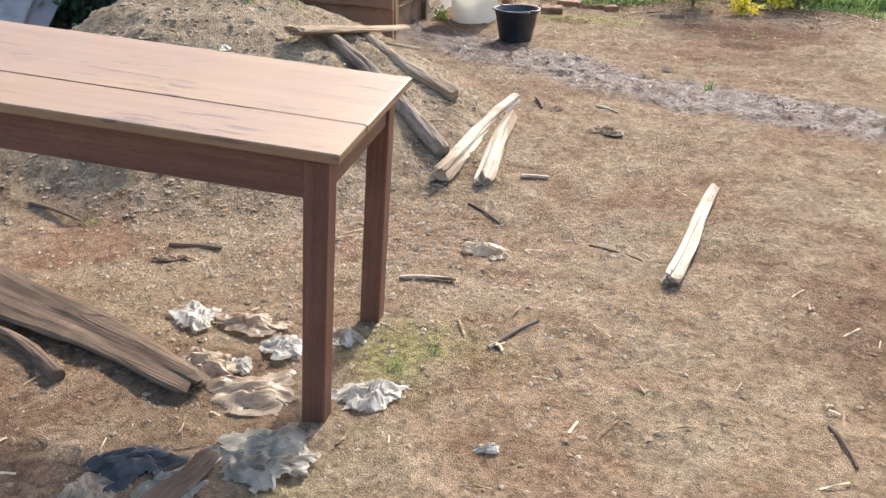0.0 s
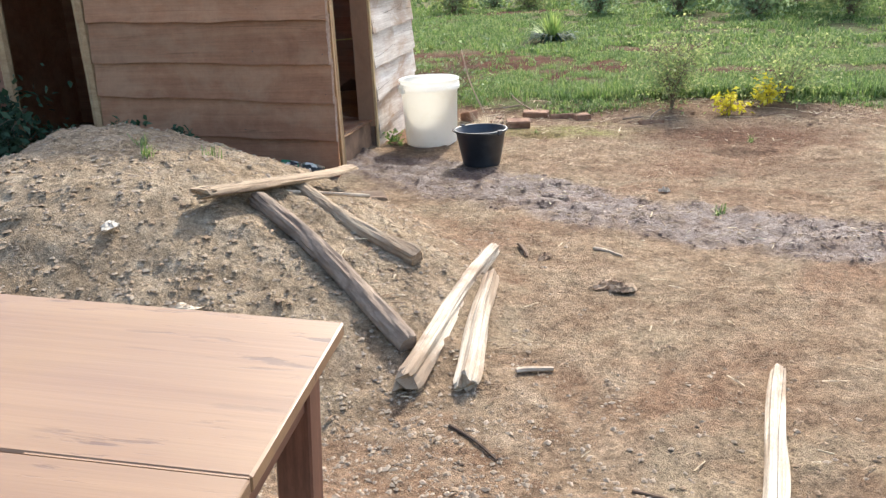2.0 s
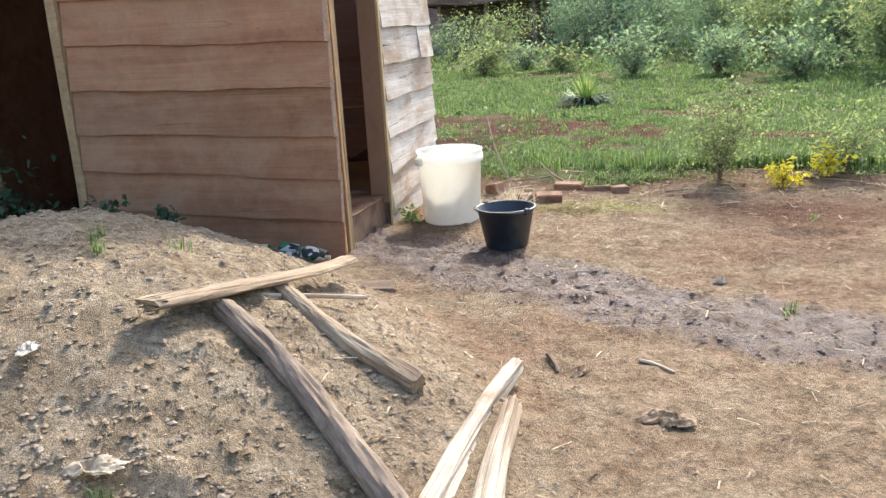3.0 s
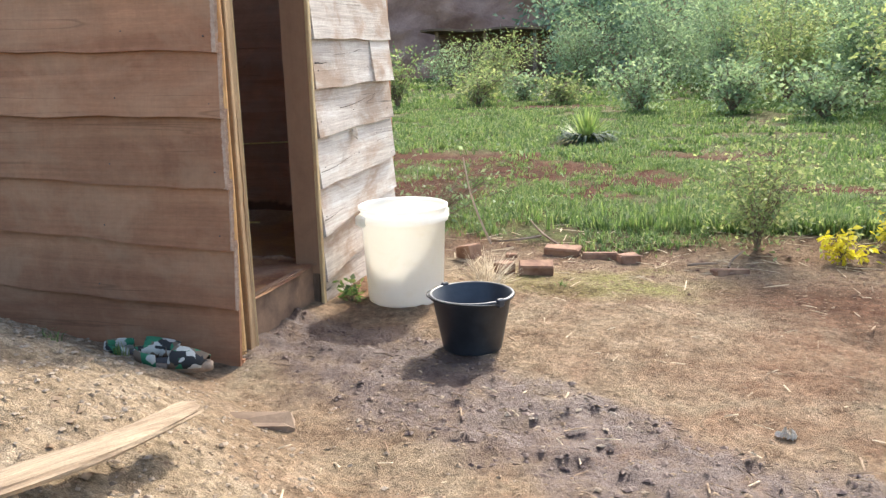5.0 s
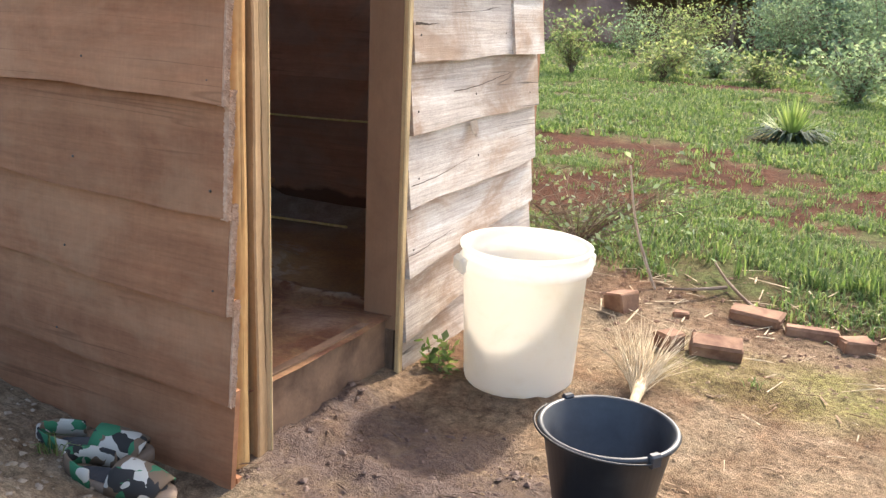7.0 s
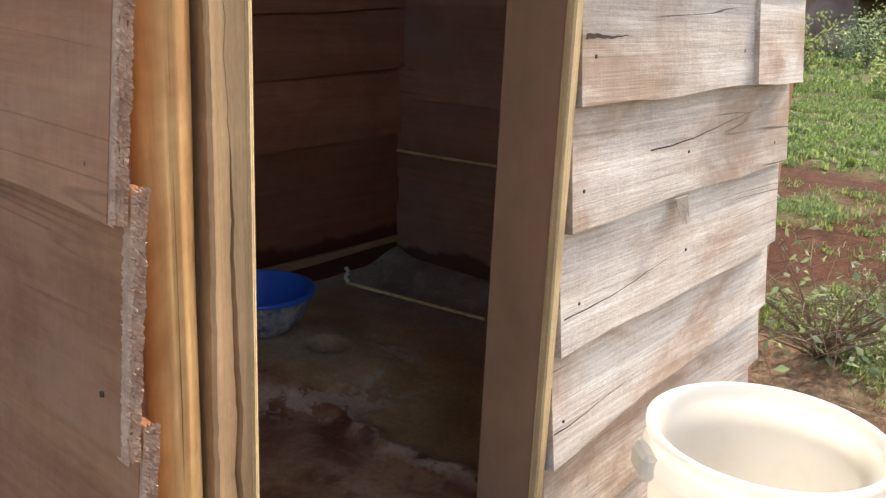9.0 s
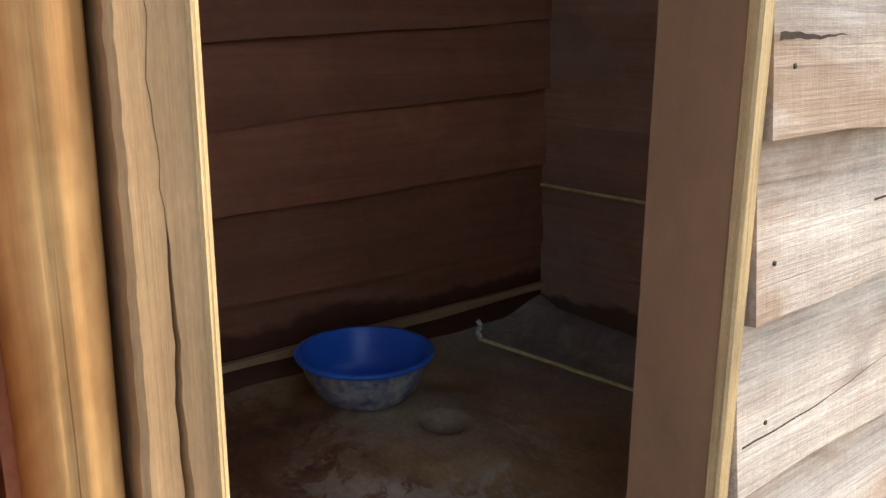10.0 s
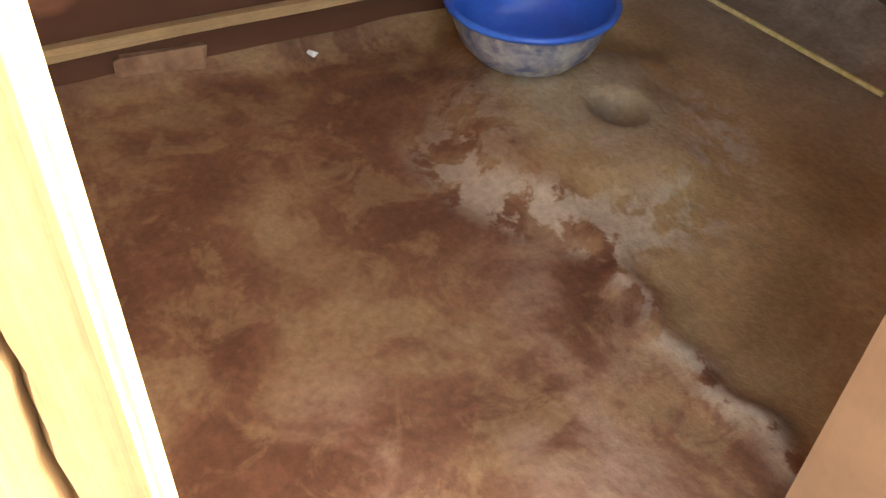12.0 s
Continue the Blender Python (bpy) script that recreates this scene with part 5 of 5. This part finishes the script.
metal_sheet(pose(-4.22, 5.82, 0.10, 17, 8, 30), 0.50, 1.25, 1, "dull grey bent metal sheet leaning on rubble")
metal_sheet(pose(-4.00, 5.90, 0.06, 15, 16, 30), 0.26, 1.15, 2, "second narrow grey metal sheet under the first")
for k, (x, y, z, yaw) in enumerate([(-5.15, 6.85, 0.0, 20), (-5.35, 6.95, 0.0, 60), (-5.25, 6.92, 0.075, -10), (-5.5, 7.1, 0.0, 35), (-5.3, 7.2, 0.0, 80), (-5.42, 7.08, 0.08, 10), (-5.2, 7.05, 0.08, 45), (-5.36, 7.02, 0.16, 0), (-5.6, 7.3, 0.0, 15), (-5.5, 7.25, 0.08, 50), (-5.42, 7.2, 0.16, 75), (-5.05, 7.1, 0.0, 5)]):
    brick(x, y, yaw, (0.22, 0.11, 0.08), 80 + k, gz(x, y) - 0.01 + z, label="orange-red brick in a heap by the metal sheets")


# ---- plants ----
def leaves_mesh(name, centres, size, mat, seed, long=2.0, droop=0.3):
    """Pointed folded leaves, four triangles each, round the given centres (numpy)."""
    r = np.random.RandomState(seed)
    c = np.asarray(centres, float)
    n = len(c)
    a, e = r.uniform(0, 2 * np.pi, n), r.uniform(-0.9, 1.0, n)
    d = np.stack([np.cos(a) * np.cos(e), np.sin(a) * np.cos(e), np.sin(e)], 1)
    s = np.cross(d, r.normal(size=(n, 3)))
    s /= np.linalg.norm(s, axis=1)[:, None] + 1e-9
    u = np.cross(s, d)
    L = size * r.uniform(0.6, 1.4, n)[:, None]
    w = L / long / 2
    p0, p2 = c, c + d * L - np.array([0, 0, 1]) * L * droop * 0.4
    mid = c + d * L * 0.5
    p1, p3 = mid + s * w + u * w * 0.35, mid - s * w + u * w * 0.35
    verts = np.stack([p0, p1, p2, p3], 1).reshape(-1, 3)
    q = np.arange(n) * 4
    faces = np.stack([np.stack([q, q + 1, q + 2], 1), np.stack([q, q + 2, q + 3], 1)], 1).reshape(-1, 3)
    me = bpy.data.meshes.new(name)
    me.vertices.add(len(verts))
    me.vertices.foreach_set("co", verts.ravel())
    me.loops.add(faces.size)
    me.loops.foreach_set("vertex_index", faces.ravel())
    me.polygons.add(len(faces))
    me.polygons.foreach_set("loop_start", np.arange(len(faces)) * 3)
    me.update(calc_edges=True)
    me.materials.append(mat)
    return me


def bush(name, label, x, y, w, h, count, size, mat, seed, stems=9, category="bush", spread=0.6, trunk=0.012, open_low=0.25, z=None):
    """Stems that fork from one foot and leaves in clumps round their ends: an uneven, gappy outline."""
    r = random.Random(seed)
    b = thing(name, label, category, pose(x, y, gz(x, y) - 0.01 if z is None else z))
    clumps = []
    for k in range(stems):
        a = r.uniform(0, 6.28)
        reach = w * r.uniform(0.15, 1.0) * spread
        top = h * r.uniform(0.55, 1.0)
        pts = []
        for i in range(6):
            t = i / 5
            pts.append(Vector((math.cos(a) * reach * t ** 1.3 + 0.03 * h * r.uniform(-1, 1) * t, math.sin(a) * reach * t ** 1.3 + 0.03 * h * r.uniform(-1, 1) * t, top * t)))
        chunks = [tube_data(pts, [trunk * (1 - 0.8 * i / 5) for i in range(6)], 5, cap=False)]
        twigs = []
        for i in range(1, 6):
            t = i / 5
            if t < open_low:
                continue
            for j in range(3):
                q = pts[i] + Vector((r.gauss(0, 1), r.gauss(0, 1), r.gauss(0, 0.7))) * w * 0.16
                if q.z < 0.02 * h:
                    q.z = 0.05 * h
                clumps.append((q, w * r.uniform(0.05, 0.17)))
                if j < 2 and category == "brushwood":
                    twigs.append(tube_data([pts[i], (pts[i] + q) / 2 + Vector((0, 0, 0.02 * h)), q], [trunk * 0.35, trunk * 0.25, trunk * 0.12], 4, cap=False))
                elif j < 2:
                    chunks.append(tube_data([pts[i], (pts[i] + q) / 2 + Vector((0, 0, 0.02 * h)), q], [trunk * 0.35, trunk * 0.25, trunk * 0.12], 4, cap=False))
        stem = part("stem", mesh_from("stem", *joined(chunks), STEM), STEM, b)
        for v, f in twigs:
            part("twig", mesh_from("twig", v, f, STEM), STEM, stem)
    cs = []
    for i in range(count):
        q, s = clumps[r.randrange(len(clumps))]
        cs.append((q.x + r.gauss(0, s), q.y + r.gauss(0, s), max(0.01, q.z + r.gauss(0, s * 0.8))))
    part("crown", leaves_mesh("crown", cs, size, mat, seed), mat, b)
    return b


bush("shrub", "thin yellow-green shrub with many upright stems in the grass", 0.05, 10.42, 0.62, 0.74, 2600, 0.030, YELLOW_LEAF, 1, 20, trunk=0.006, open_low=0.3)
bush("flower_clump", "low clump of bright yellow leaves at the field edge", 0.52, 10.25, 0.20, 0.20, 220, 0.045, FLOWER, 2, 7, trunk=0.004)
bush("flower_clump", "low clump of bright yellow leaves beside the grass", 0.82, 10.45, 0.22, 0.26, 220, 0.05, FLOWER, 3, 7, trunk=0.004)
bush("shrub", "yellow-green sprawling shrub at the field edge", 1.0, 10.7, 0.7, 0.45, 1800, 0.032, YELLOW_LEAF, 4, 12, trunk=0.006)
bush("shrub", "dark green leafy shrub growing against the hut", -4.55, 7.45, 0.9, 0.66, 2600, 0.07, DARK_LEAF, 5, 14, trunk=0.01)
bush("shrub", "dark green low branches over the rubble", -5.0, 7.75, 0.8, 0.6, 1400, 0.06, DARK_LEAF, 6, 10, trunk=0.01)
bush("weed", "low green weeds at the foot of the sand heap", -3.72, 6.36, 0.45, 0.2, 520, 0.05, GRASS, 7, 12, trunk=0.004, open_low=0.0)
bush("weed", "small green weed at the jamb foot", -2.02, 8.93, 0.14, 0.11, 70, 0.045, GRASS, 8, 6, trunk=0.003, open_low=0.0)
bush("weed", "small green weed on the sand heap by the wall", -2.9, 7.35, 0.12, 0.12, 60, 0.05, DARK_LEAF, 9, 5, trunk=0.003, open_low=0.0)
bush("weed", "small dark weed on the sand heap crest", -3.15, 7.2, 0.14, 0.16, 70, 0.05, DARK_LEAF, 10, 5, trunk=0.003, open_low=0.0)
bush("brushwood", "heap of dry brush and creepers against the hut end", -2.15, 10.75, 0.95, 0.45, 260, 0.04, GREY_LEAF, 11, 26, "brushwood", 0.9, 0.006, 0.2)
for k, (x, y, w, h, n, mt) in enumerate([(0.2, 29.0, 2.6, 2.7, 9000, GREY_LEAF), (-1.6, 32.5, 2.2, 2.4, 6500, GREY_LEAF), (1.3, 24.5, 1.7, 2.1, 6500, YELLOW_LEAF), (2.5, 22.5, 1.7, 2.3, 6500, GREY_LEAF),
                                       (3.0, 19.3, 1.4, 1.6, 5000, YELLOW_LEAF), (-1.45, 21.6, 0.9, 0.95, 1500, GREY_LEAF), (0.15, 21.0, 0.8, 0.9, 1500, GREY_LEAF), (1.5, 19.8, 0.9, 0.8, 1600, GREY_LEAF), (-3.3, 24.3, 0.7, 0.6, 900, YELLOW_LEAF),
                                       (-4.4, 35.5, 2.4, 2.5, 5000, GREY_LEAF), (-6.7, 32.5, 1.7, 1.6, 3200, YELLOW_LEAF), (-8.6, 34.0, 1.2, 1.2, 1500, GREY_LEAF), (-6.9, 23.6, 0.8, 1.3, 1100, YELLOW_LEAF), (-5.2, 24.2, 0.9, 0.8, 1200, YELLOW_LEAF), (-6.1, 27.0, 0.8, 0.6, 800, YELLOW_LEAF), (-4.6, 26.5, 0.8, 0.7, 900, GREY_LEAF), (3.4, 27.5, 2.4, 2.9, 7000, GREY_LEAF), (2.0, 33.0, 2.8, 3.2, 7000, YELLOW_LEAF)]):
    bush("bush", "straggling pale green bush standing in the grass" if mt is GREY_LEAF else "yellow-green leafy bush standing in the grass", x, y, w, h, n, 0.085, mt, 100 + k, 22, trunk=0.014, open_low=0.3, spread=0.85)


def tree(x, y, h, w, count, seed):
    r = random.Random(seed)
    t = thing("tree", "dense hedge tree behind the field, its green paled for haze", "tree", pose(x, y, gz(x, y) - 0.05))
    pts = [Vector((0.08 * math.sin(i + seed), 0.06 * math.cos(i * 1.3 + seed), h * 0.7 * i / 6)) for i in range(7)]
    chunks = [tube_data(pts, [0.11 * (1 - 0.12 * i) for i in range(7)], 8, 0.1, seed)]
    clumps = []
    for k in range(26):
        p = pts[r.randrange(1, 7)]
        a = r.uniform(0, 6.28)
        q = p + Vector((math.cos(a), math.sin(a), 0)) * w * r.uniform(0.3, 1.0) + Vector((0, 0, r.uniform(-0.15, 0.35) * h))
        q.z = max(q.z, 0.2)
        chunks.append(tube_data([p, (p + q) / 2 + Vector((0, 0, 0.1)), q], [0.035, 0.022, 0.008], 5, cap=False))
        clumps.append((q, w * r.uniform(0.12, 0.28)))
    part("trunk", mesh_from("trunk", *joined(chunks), STEM), STEM, t)
    cs = []
    for i in range(count):
        q, s = clumps[r.randrange(len(clumps))]
        cs.append((q.x + r.gauss(0, s), q.y + r.gauss(0, s), max(0.05, q.z + r.gauss(0, s * 0.8))))
    part("crown", leaves_mesh("crown", cs, 0.26, HAZY_TREE_LEAF, seed), HAZY_TREE_LEAF, t)


for k in range(15):
    rr = random.Random(900 + k)
    tree(-6.0 + k * 1.35, 42.0 + rr.uniform(-2.5, 4.0), rr.uniform(5.0, 8.0), rr.uniform(1.9, 2.8), 2600, 300 + k)
for k in range(7):
    rr = random.Random(950 + k)
    tree(-28 + k * 2.8, 54 + rr.uniform(-1, 3), rr.uniform(7.5, 10.0), rr.uniform(3.0, 4.0), 1800, 340 + k)


def fan_palm(x, y):
    p = thing("fan_palm", "young fan palm with a round mat of dead fronds", "palm", pose(x, y, gz(x, y)))
    r = random.Random(5)
    verts, faces = [], []
    for k in range(110):
        a, e = r.uniform(0, 6.28), r.uniform(0.3, 1.5)
        L = r.uniform(0.42, 0.6)
        d = Vector((math.cos(a) * math.cos(e), math.sin(a) * math.cos(e), math.sin(e)))
        s = d.cross(Vector((0, 0, 1))).normalized() * 0.014
        m_ = d * L * 0.55
        q = len(verts)
        verts += [-s * 0.4, s * 0.4, m_ + s, d * L - Vector((0, 0, 0.05)), m_ - s]
        faces += [(q, q + 1, q + 2, q + 4), (q + 4, q + 2, q + 3)]
    part("fronds", mesh_from("fronds", verts, faces, PALM_LEAF), PALM_LEAF, p)
    verts, faces = [], []
    for k in range(160):
        a, L = r.uniform(0, 6.28), r.uniform(0.3, 0.6)
        d = Vector((math.cos(a), math.sin(a), r.uniform(0.0, 0.25)))
        s = Vector((-d.y, d.x, 0)) * 0.016
        q = len(verts)
        verts += [Vector((0, 0, 0.08)) - s * 0.3, Vector((0, 0, 0.08)) + s * 0.3, d * L * 0.6 + s + Vector((0, 0, 0.1)), d * L, d * L * 0.6 - s + Vector((0, 0, 0.1))]
        faces += [(q, q + 1, q + 2, q + 4), (q + 4, q + 2, q + 3)]
    part("dead_fronds", mesh_from("dead_fronds", verts, faces, DARK_LEAF), DARK_LEAF, p, "drooping dark fronds")


fan_palm(-1.75, 16.3)


def blades(name, label, count, seed, where, lo, hi, mat=None, width=0.004, lean=0.5):
    """Blades of grass, each two triangles bent outward, joined into one mesh (numpy)."""
    r = np.random.RandomState(seed)
    x, y = where(r, count)
    n = len(x)
    z = fine_height(x, y) - 0.004
    a = r.uniform(0, 2 * np.pi, n)
    L = r.uniform(lo, hi, n)
    ln = r.uniform(0.1, lean, n)
    dx, dy = np.cos(a), np.sin(a)
    w = width * r.uniform(0.7, 1.6, n)
    base = np.stack([x, y, z], 1)
    s = np.stack([-dy * w, dx * w, np.zeros(n)], 1)
    mid = base + np.stack([dx * L * ln * 0.35, dy * L * ln * 0.35, L * 0.62], 1)
    tip = base + np.stack([dx * L * ln, dy * L * ln, L * (1 - 0.35 * ln)], 1)
    verts = np.stack([base - s, base + s, mid + s * 0.8, mid - s * 0.8, tip], 1).reshape(-1, 3)
    q = np.arange(n) * 5
    tri = np.stack([np.stack([q, q + 1, q + 2], 1), np.stack([q, q + 2, q + 3], 1), np.stack([q + 3, q + 2, q + 4], 1)], 1).reshape(-1, 3)
    me = bpy.data.meshes.new(name)
    me.vertices.add(len(verts))
    me.vertices.foreach_set("co", verts.ravel())
    me.loops.add(tri.size)
    me.loops.foreach_set("vertex_index", tri.ravel())
    me.polygons.add(len(tri))
    me.polygons.foreach_set("loop_start", np.arange(len(tri)) * 3)
    me.update(calc_edges=True)
    me.materials.append(mat or GRASS)
    thing(name, label, "grass", kind="stuff", data=me)


def field_spot(y0, y1, x0, x1):
    def where(r, count):
        cx, cy = r.uniform(x0, x1, count // 14), r.uniform(y0, y1, count // 14)
        keep = (turfness(cx, cy) > 0.25) & ((bare_patch(cx, cy) < 0.45) | (r.uniform(0, 1, len(cx)) < 0.13)) & (vnoise(cx * 1.5, cy * 1.5, 15) + 0.35 * vnoise(cx * 5, cy * 5, 16) > 0.5) & ~((cx < -2.0) & (cy < 10.25))
        cx, cy = cx[keep], cy[keep]
        sd = np.repeat(r.uniform(0.02, 0.065, len(cx)), 14)
        x, y = np.repeat(cx, 14), np.repeat(cy, 14)
        return x + r.normal(0, 1, len(x)) * sd, y + r.normal(0, 1, len(x)) * sd
    return where


blades("grass_near", "short bright green grass with red soil between", 130000, 1, field_spot(10.3, 14.5, -4.5, 3.2), 0.02, 0.065, None, 0.0035, 1.3)
blades("grass_far", "green grass across the field", 150000, 2, field_spot(14.5, 25.0, -8.0, 7.0), 0.03, 0.10, None, 0.007, 1.3)
blades("grass_horizon", "green grass far across the field", 50000, 4, field_spot(25.0, 42.0, -14.0, 7.0), 0.05, 0.16, None, 0.014, 1.3)
blades("grass_tall", "taller grass tufts around the shrubs", 9000, 3, lambda r, n: (np.repeat(r.normal(0.6, 0.7, n // 12), 12) + r.normal(0, 0.03, n // 12 * 12), np.repeat(10.75 + np.abs(r.normal(0, 0.35, n // 12)), 12) + r.normal(0, 0.03, n // 12 * 12)), 0.06, 0.16, None, 0.004, 1.0)


def weed_spot():
    r = np.random.RandomState(77)
    x, y = r.uniform(-4.5, 4.0, 60000), r.uniform(10.4, 19.0, 60000)
    keep = (turfness(x, y) > 0.2) & (bare_patch(x, y) < 0.5) & (vnoise(x * 2.1, y * 2.1, 17) > 0.72) & (r.uniform(0, 1, len(x)) < 0.5) & ~((x < -2.0) & (y < 10.3))
    x, y = x[keep], y[keep]
    return np.stack([x, y, fine_height(x, y) + np.abs(r.normal(0, 0.02, len(x)))], 1)


thing("field_weeds", "low broad-leaved green weeds among the grass", "weeds", kind="stuff", data=leaves_mesh("field_weeds", weed_spot(), 0.04, GRASS, 78, 2.2))


def tuft(x, y, seed, n=40, h=0.12):
    blades("grass_tuft", "small tuft of green grass on sandy earth", n, seed, lambda r, c: (x + r.normal(0, 0.016, c), y + r.normal(0, 0.016, c)), h * 0.3, h, None, 0.002, 1.5)


for k, (x, y) in enumerate([(-1.68, 4.80), (-1.55, 4.95), (-2.2, 5.9), (-2.35, 6.1), (-2.05, 6.2), (-2.62, 7.45), (-2.5, 7.68), (0.32, 7.3), (0.62, 9.2), (-1.0, 9.5), (-2.0, 4.15), (-0.35, 3.62), (-0.44, 3.5)]):
    tuft(x, y, 60 + k, 26 if k < 9 else 18, 0.085 if k < 9 else 0.045)

# ---- thin pole at the field edge and loose branches ----
wood_piece("pole", "thin pale leaning stick at the field edge", on(-1.62, 10.40, 0.0), (-1.86, 10.62, 0.56), 0.009, 0.005, LOG_WOOD, 6, 0.1, 1.0, 0.03, 61)
for k, (a, b) in enumerate([((-1.15, 10.35), (-1.42, 10.75)), ((-0.12, 10.02), (-0.03, 10.22)), ((-0.35, 10.05), (-0.18, 10.0)), ((-1.3, 10.5), (-1.55, 10.3))]):
    wood_piece("branch", "dry fallen branch at the field edge", on(*a, 0.02), on(*b, 0.06), 0.009, 0.005, BARK, 6, 0.1, 1.0, 0.02, 62 + k, "branches")


# ---- distance ----
def earth_bank():
    """A tall cut bank of red-brown earth behind the field."""
    xs, zs = np.linspace(-32, 16, 120), np.linspace(-0.2, 5.6, 30)
    verts, faces = [], []
    for z in zs:
        for x in xs:
            q = float(vnoise(np.array([x * 1.1]), np.array([z * 1.4]), 31)[0]) + 0.5 * float(vnoise(np.array([x * 4]), np.array([z * 4]), 32)[0])
            verts.append((x, 44.0 + 0.9 * q + z * 0.25 - 0.12 * max(0, -12 - x) + 0.9 * max(0, min(x + 7, 6)), z))
    n = len(xs)
    for j in range(len(zs) - 1):
        for i in range(n - 1):
            k = j * n + i
            faces.append((k, k + 1, k + n + 1, k + n))
    m = plain("red_brown_earth_bank", (0.22, 0.125, 0.095), (0.38, 0.24, 0.18), 0.8, 0.98, 0.6, dist=0.1, fine=9)
    thing("earth_bank", "tall red-brown earth wall behind the field", "earth bank", kind="structure", data=mesh_from("earth_bank", verts, faces, m, True))


earth_bank()


def low_shed():
    s = thing("shed", "low dark open shed with a sagging roof behind the bushes", "shed", pose(-9.0, 40.5, 0))
    s.scale = (1.7, 1.7, 1.5)
    for x in (-1.2, 0.0, 1.2):
        v, f = tube_data([(0, 0, 0), (0.02, 0, 0.7), (0, 0, 1.35)], [0.06, 0.055, 0.05], 8, 0.1, int(x * 10 + 20))
        part("post", mesh_from("post", v, f, BARK), BARK, s, m=pose(x, 0, 0))
    verts, faces = [], []
    for j in range(2):
        for i in range(15):
            verts.append((-1.5 + 3.0 * i / 14, -0.4 + 1.5 * j, 1.38 + 0.03 * math.sin(i * 0.8) - 0.08 * j))
    for i in range(14):
        faces.append((i, i + 1, i + 16, i + 15))
    me = mesh_from("roof", verts, faces, DARK_BARK)
    part("roof", me, DARK_BARK, s, "dark sagging sheet roof").modifiers.new("thick", "SOLIDIFY").thickness = 0.05
    part("back_wall", box_bm(3.0, 0.08, 1.3, 0.01), DARK_BARK, s, m=pose(0, 1.0, 0))


low_shed()

cable = thing("cable", "thin wire strung across behind the field", "cable", pose(-4.5, 22.0, 2.42))
v, f = tube_data([(9.0 * k / 12, 0, -0.45 * k / 12 - 0.12 * math.sin(math.pi * k / 12)) for k in range(13)], [0.006] * 13, 5)
part("wire", mesh_from("wire", v, f, WHITE_CORD), WHITE_CORD, cable)
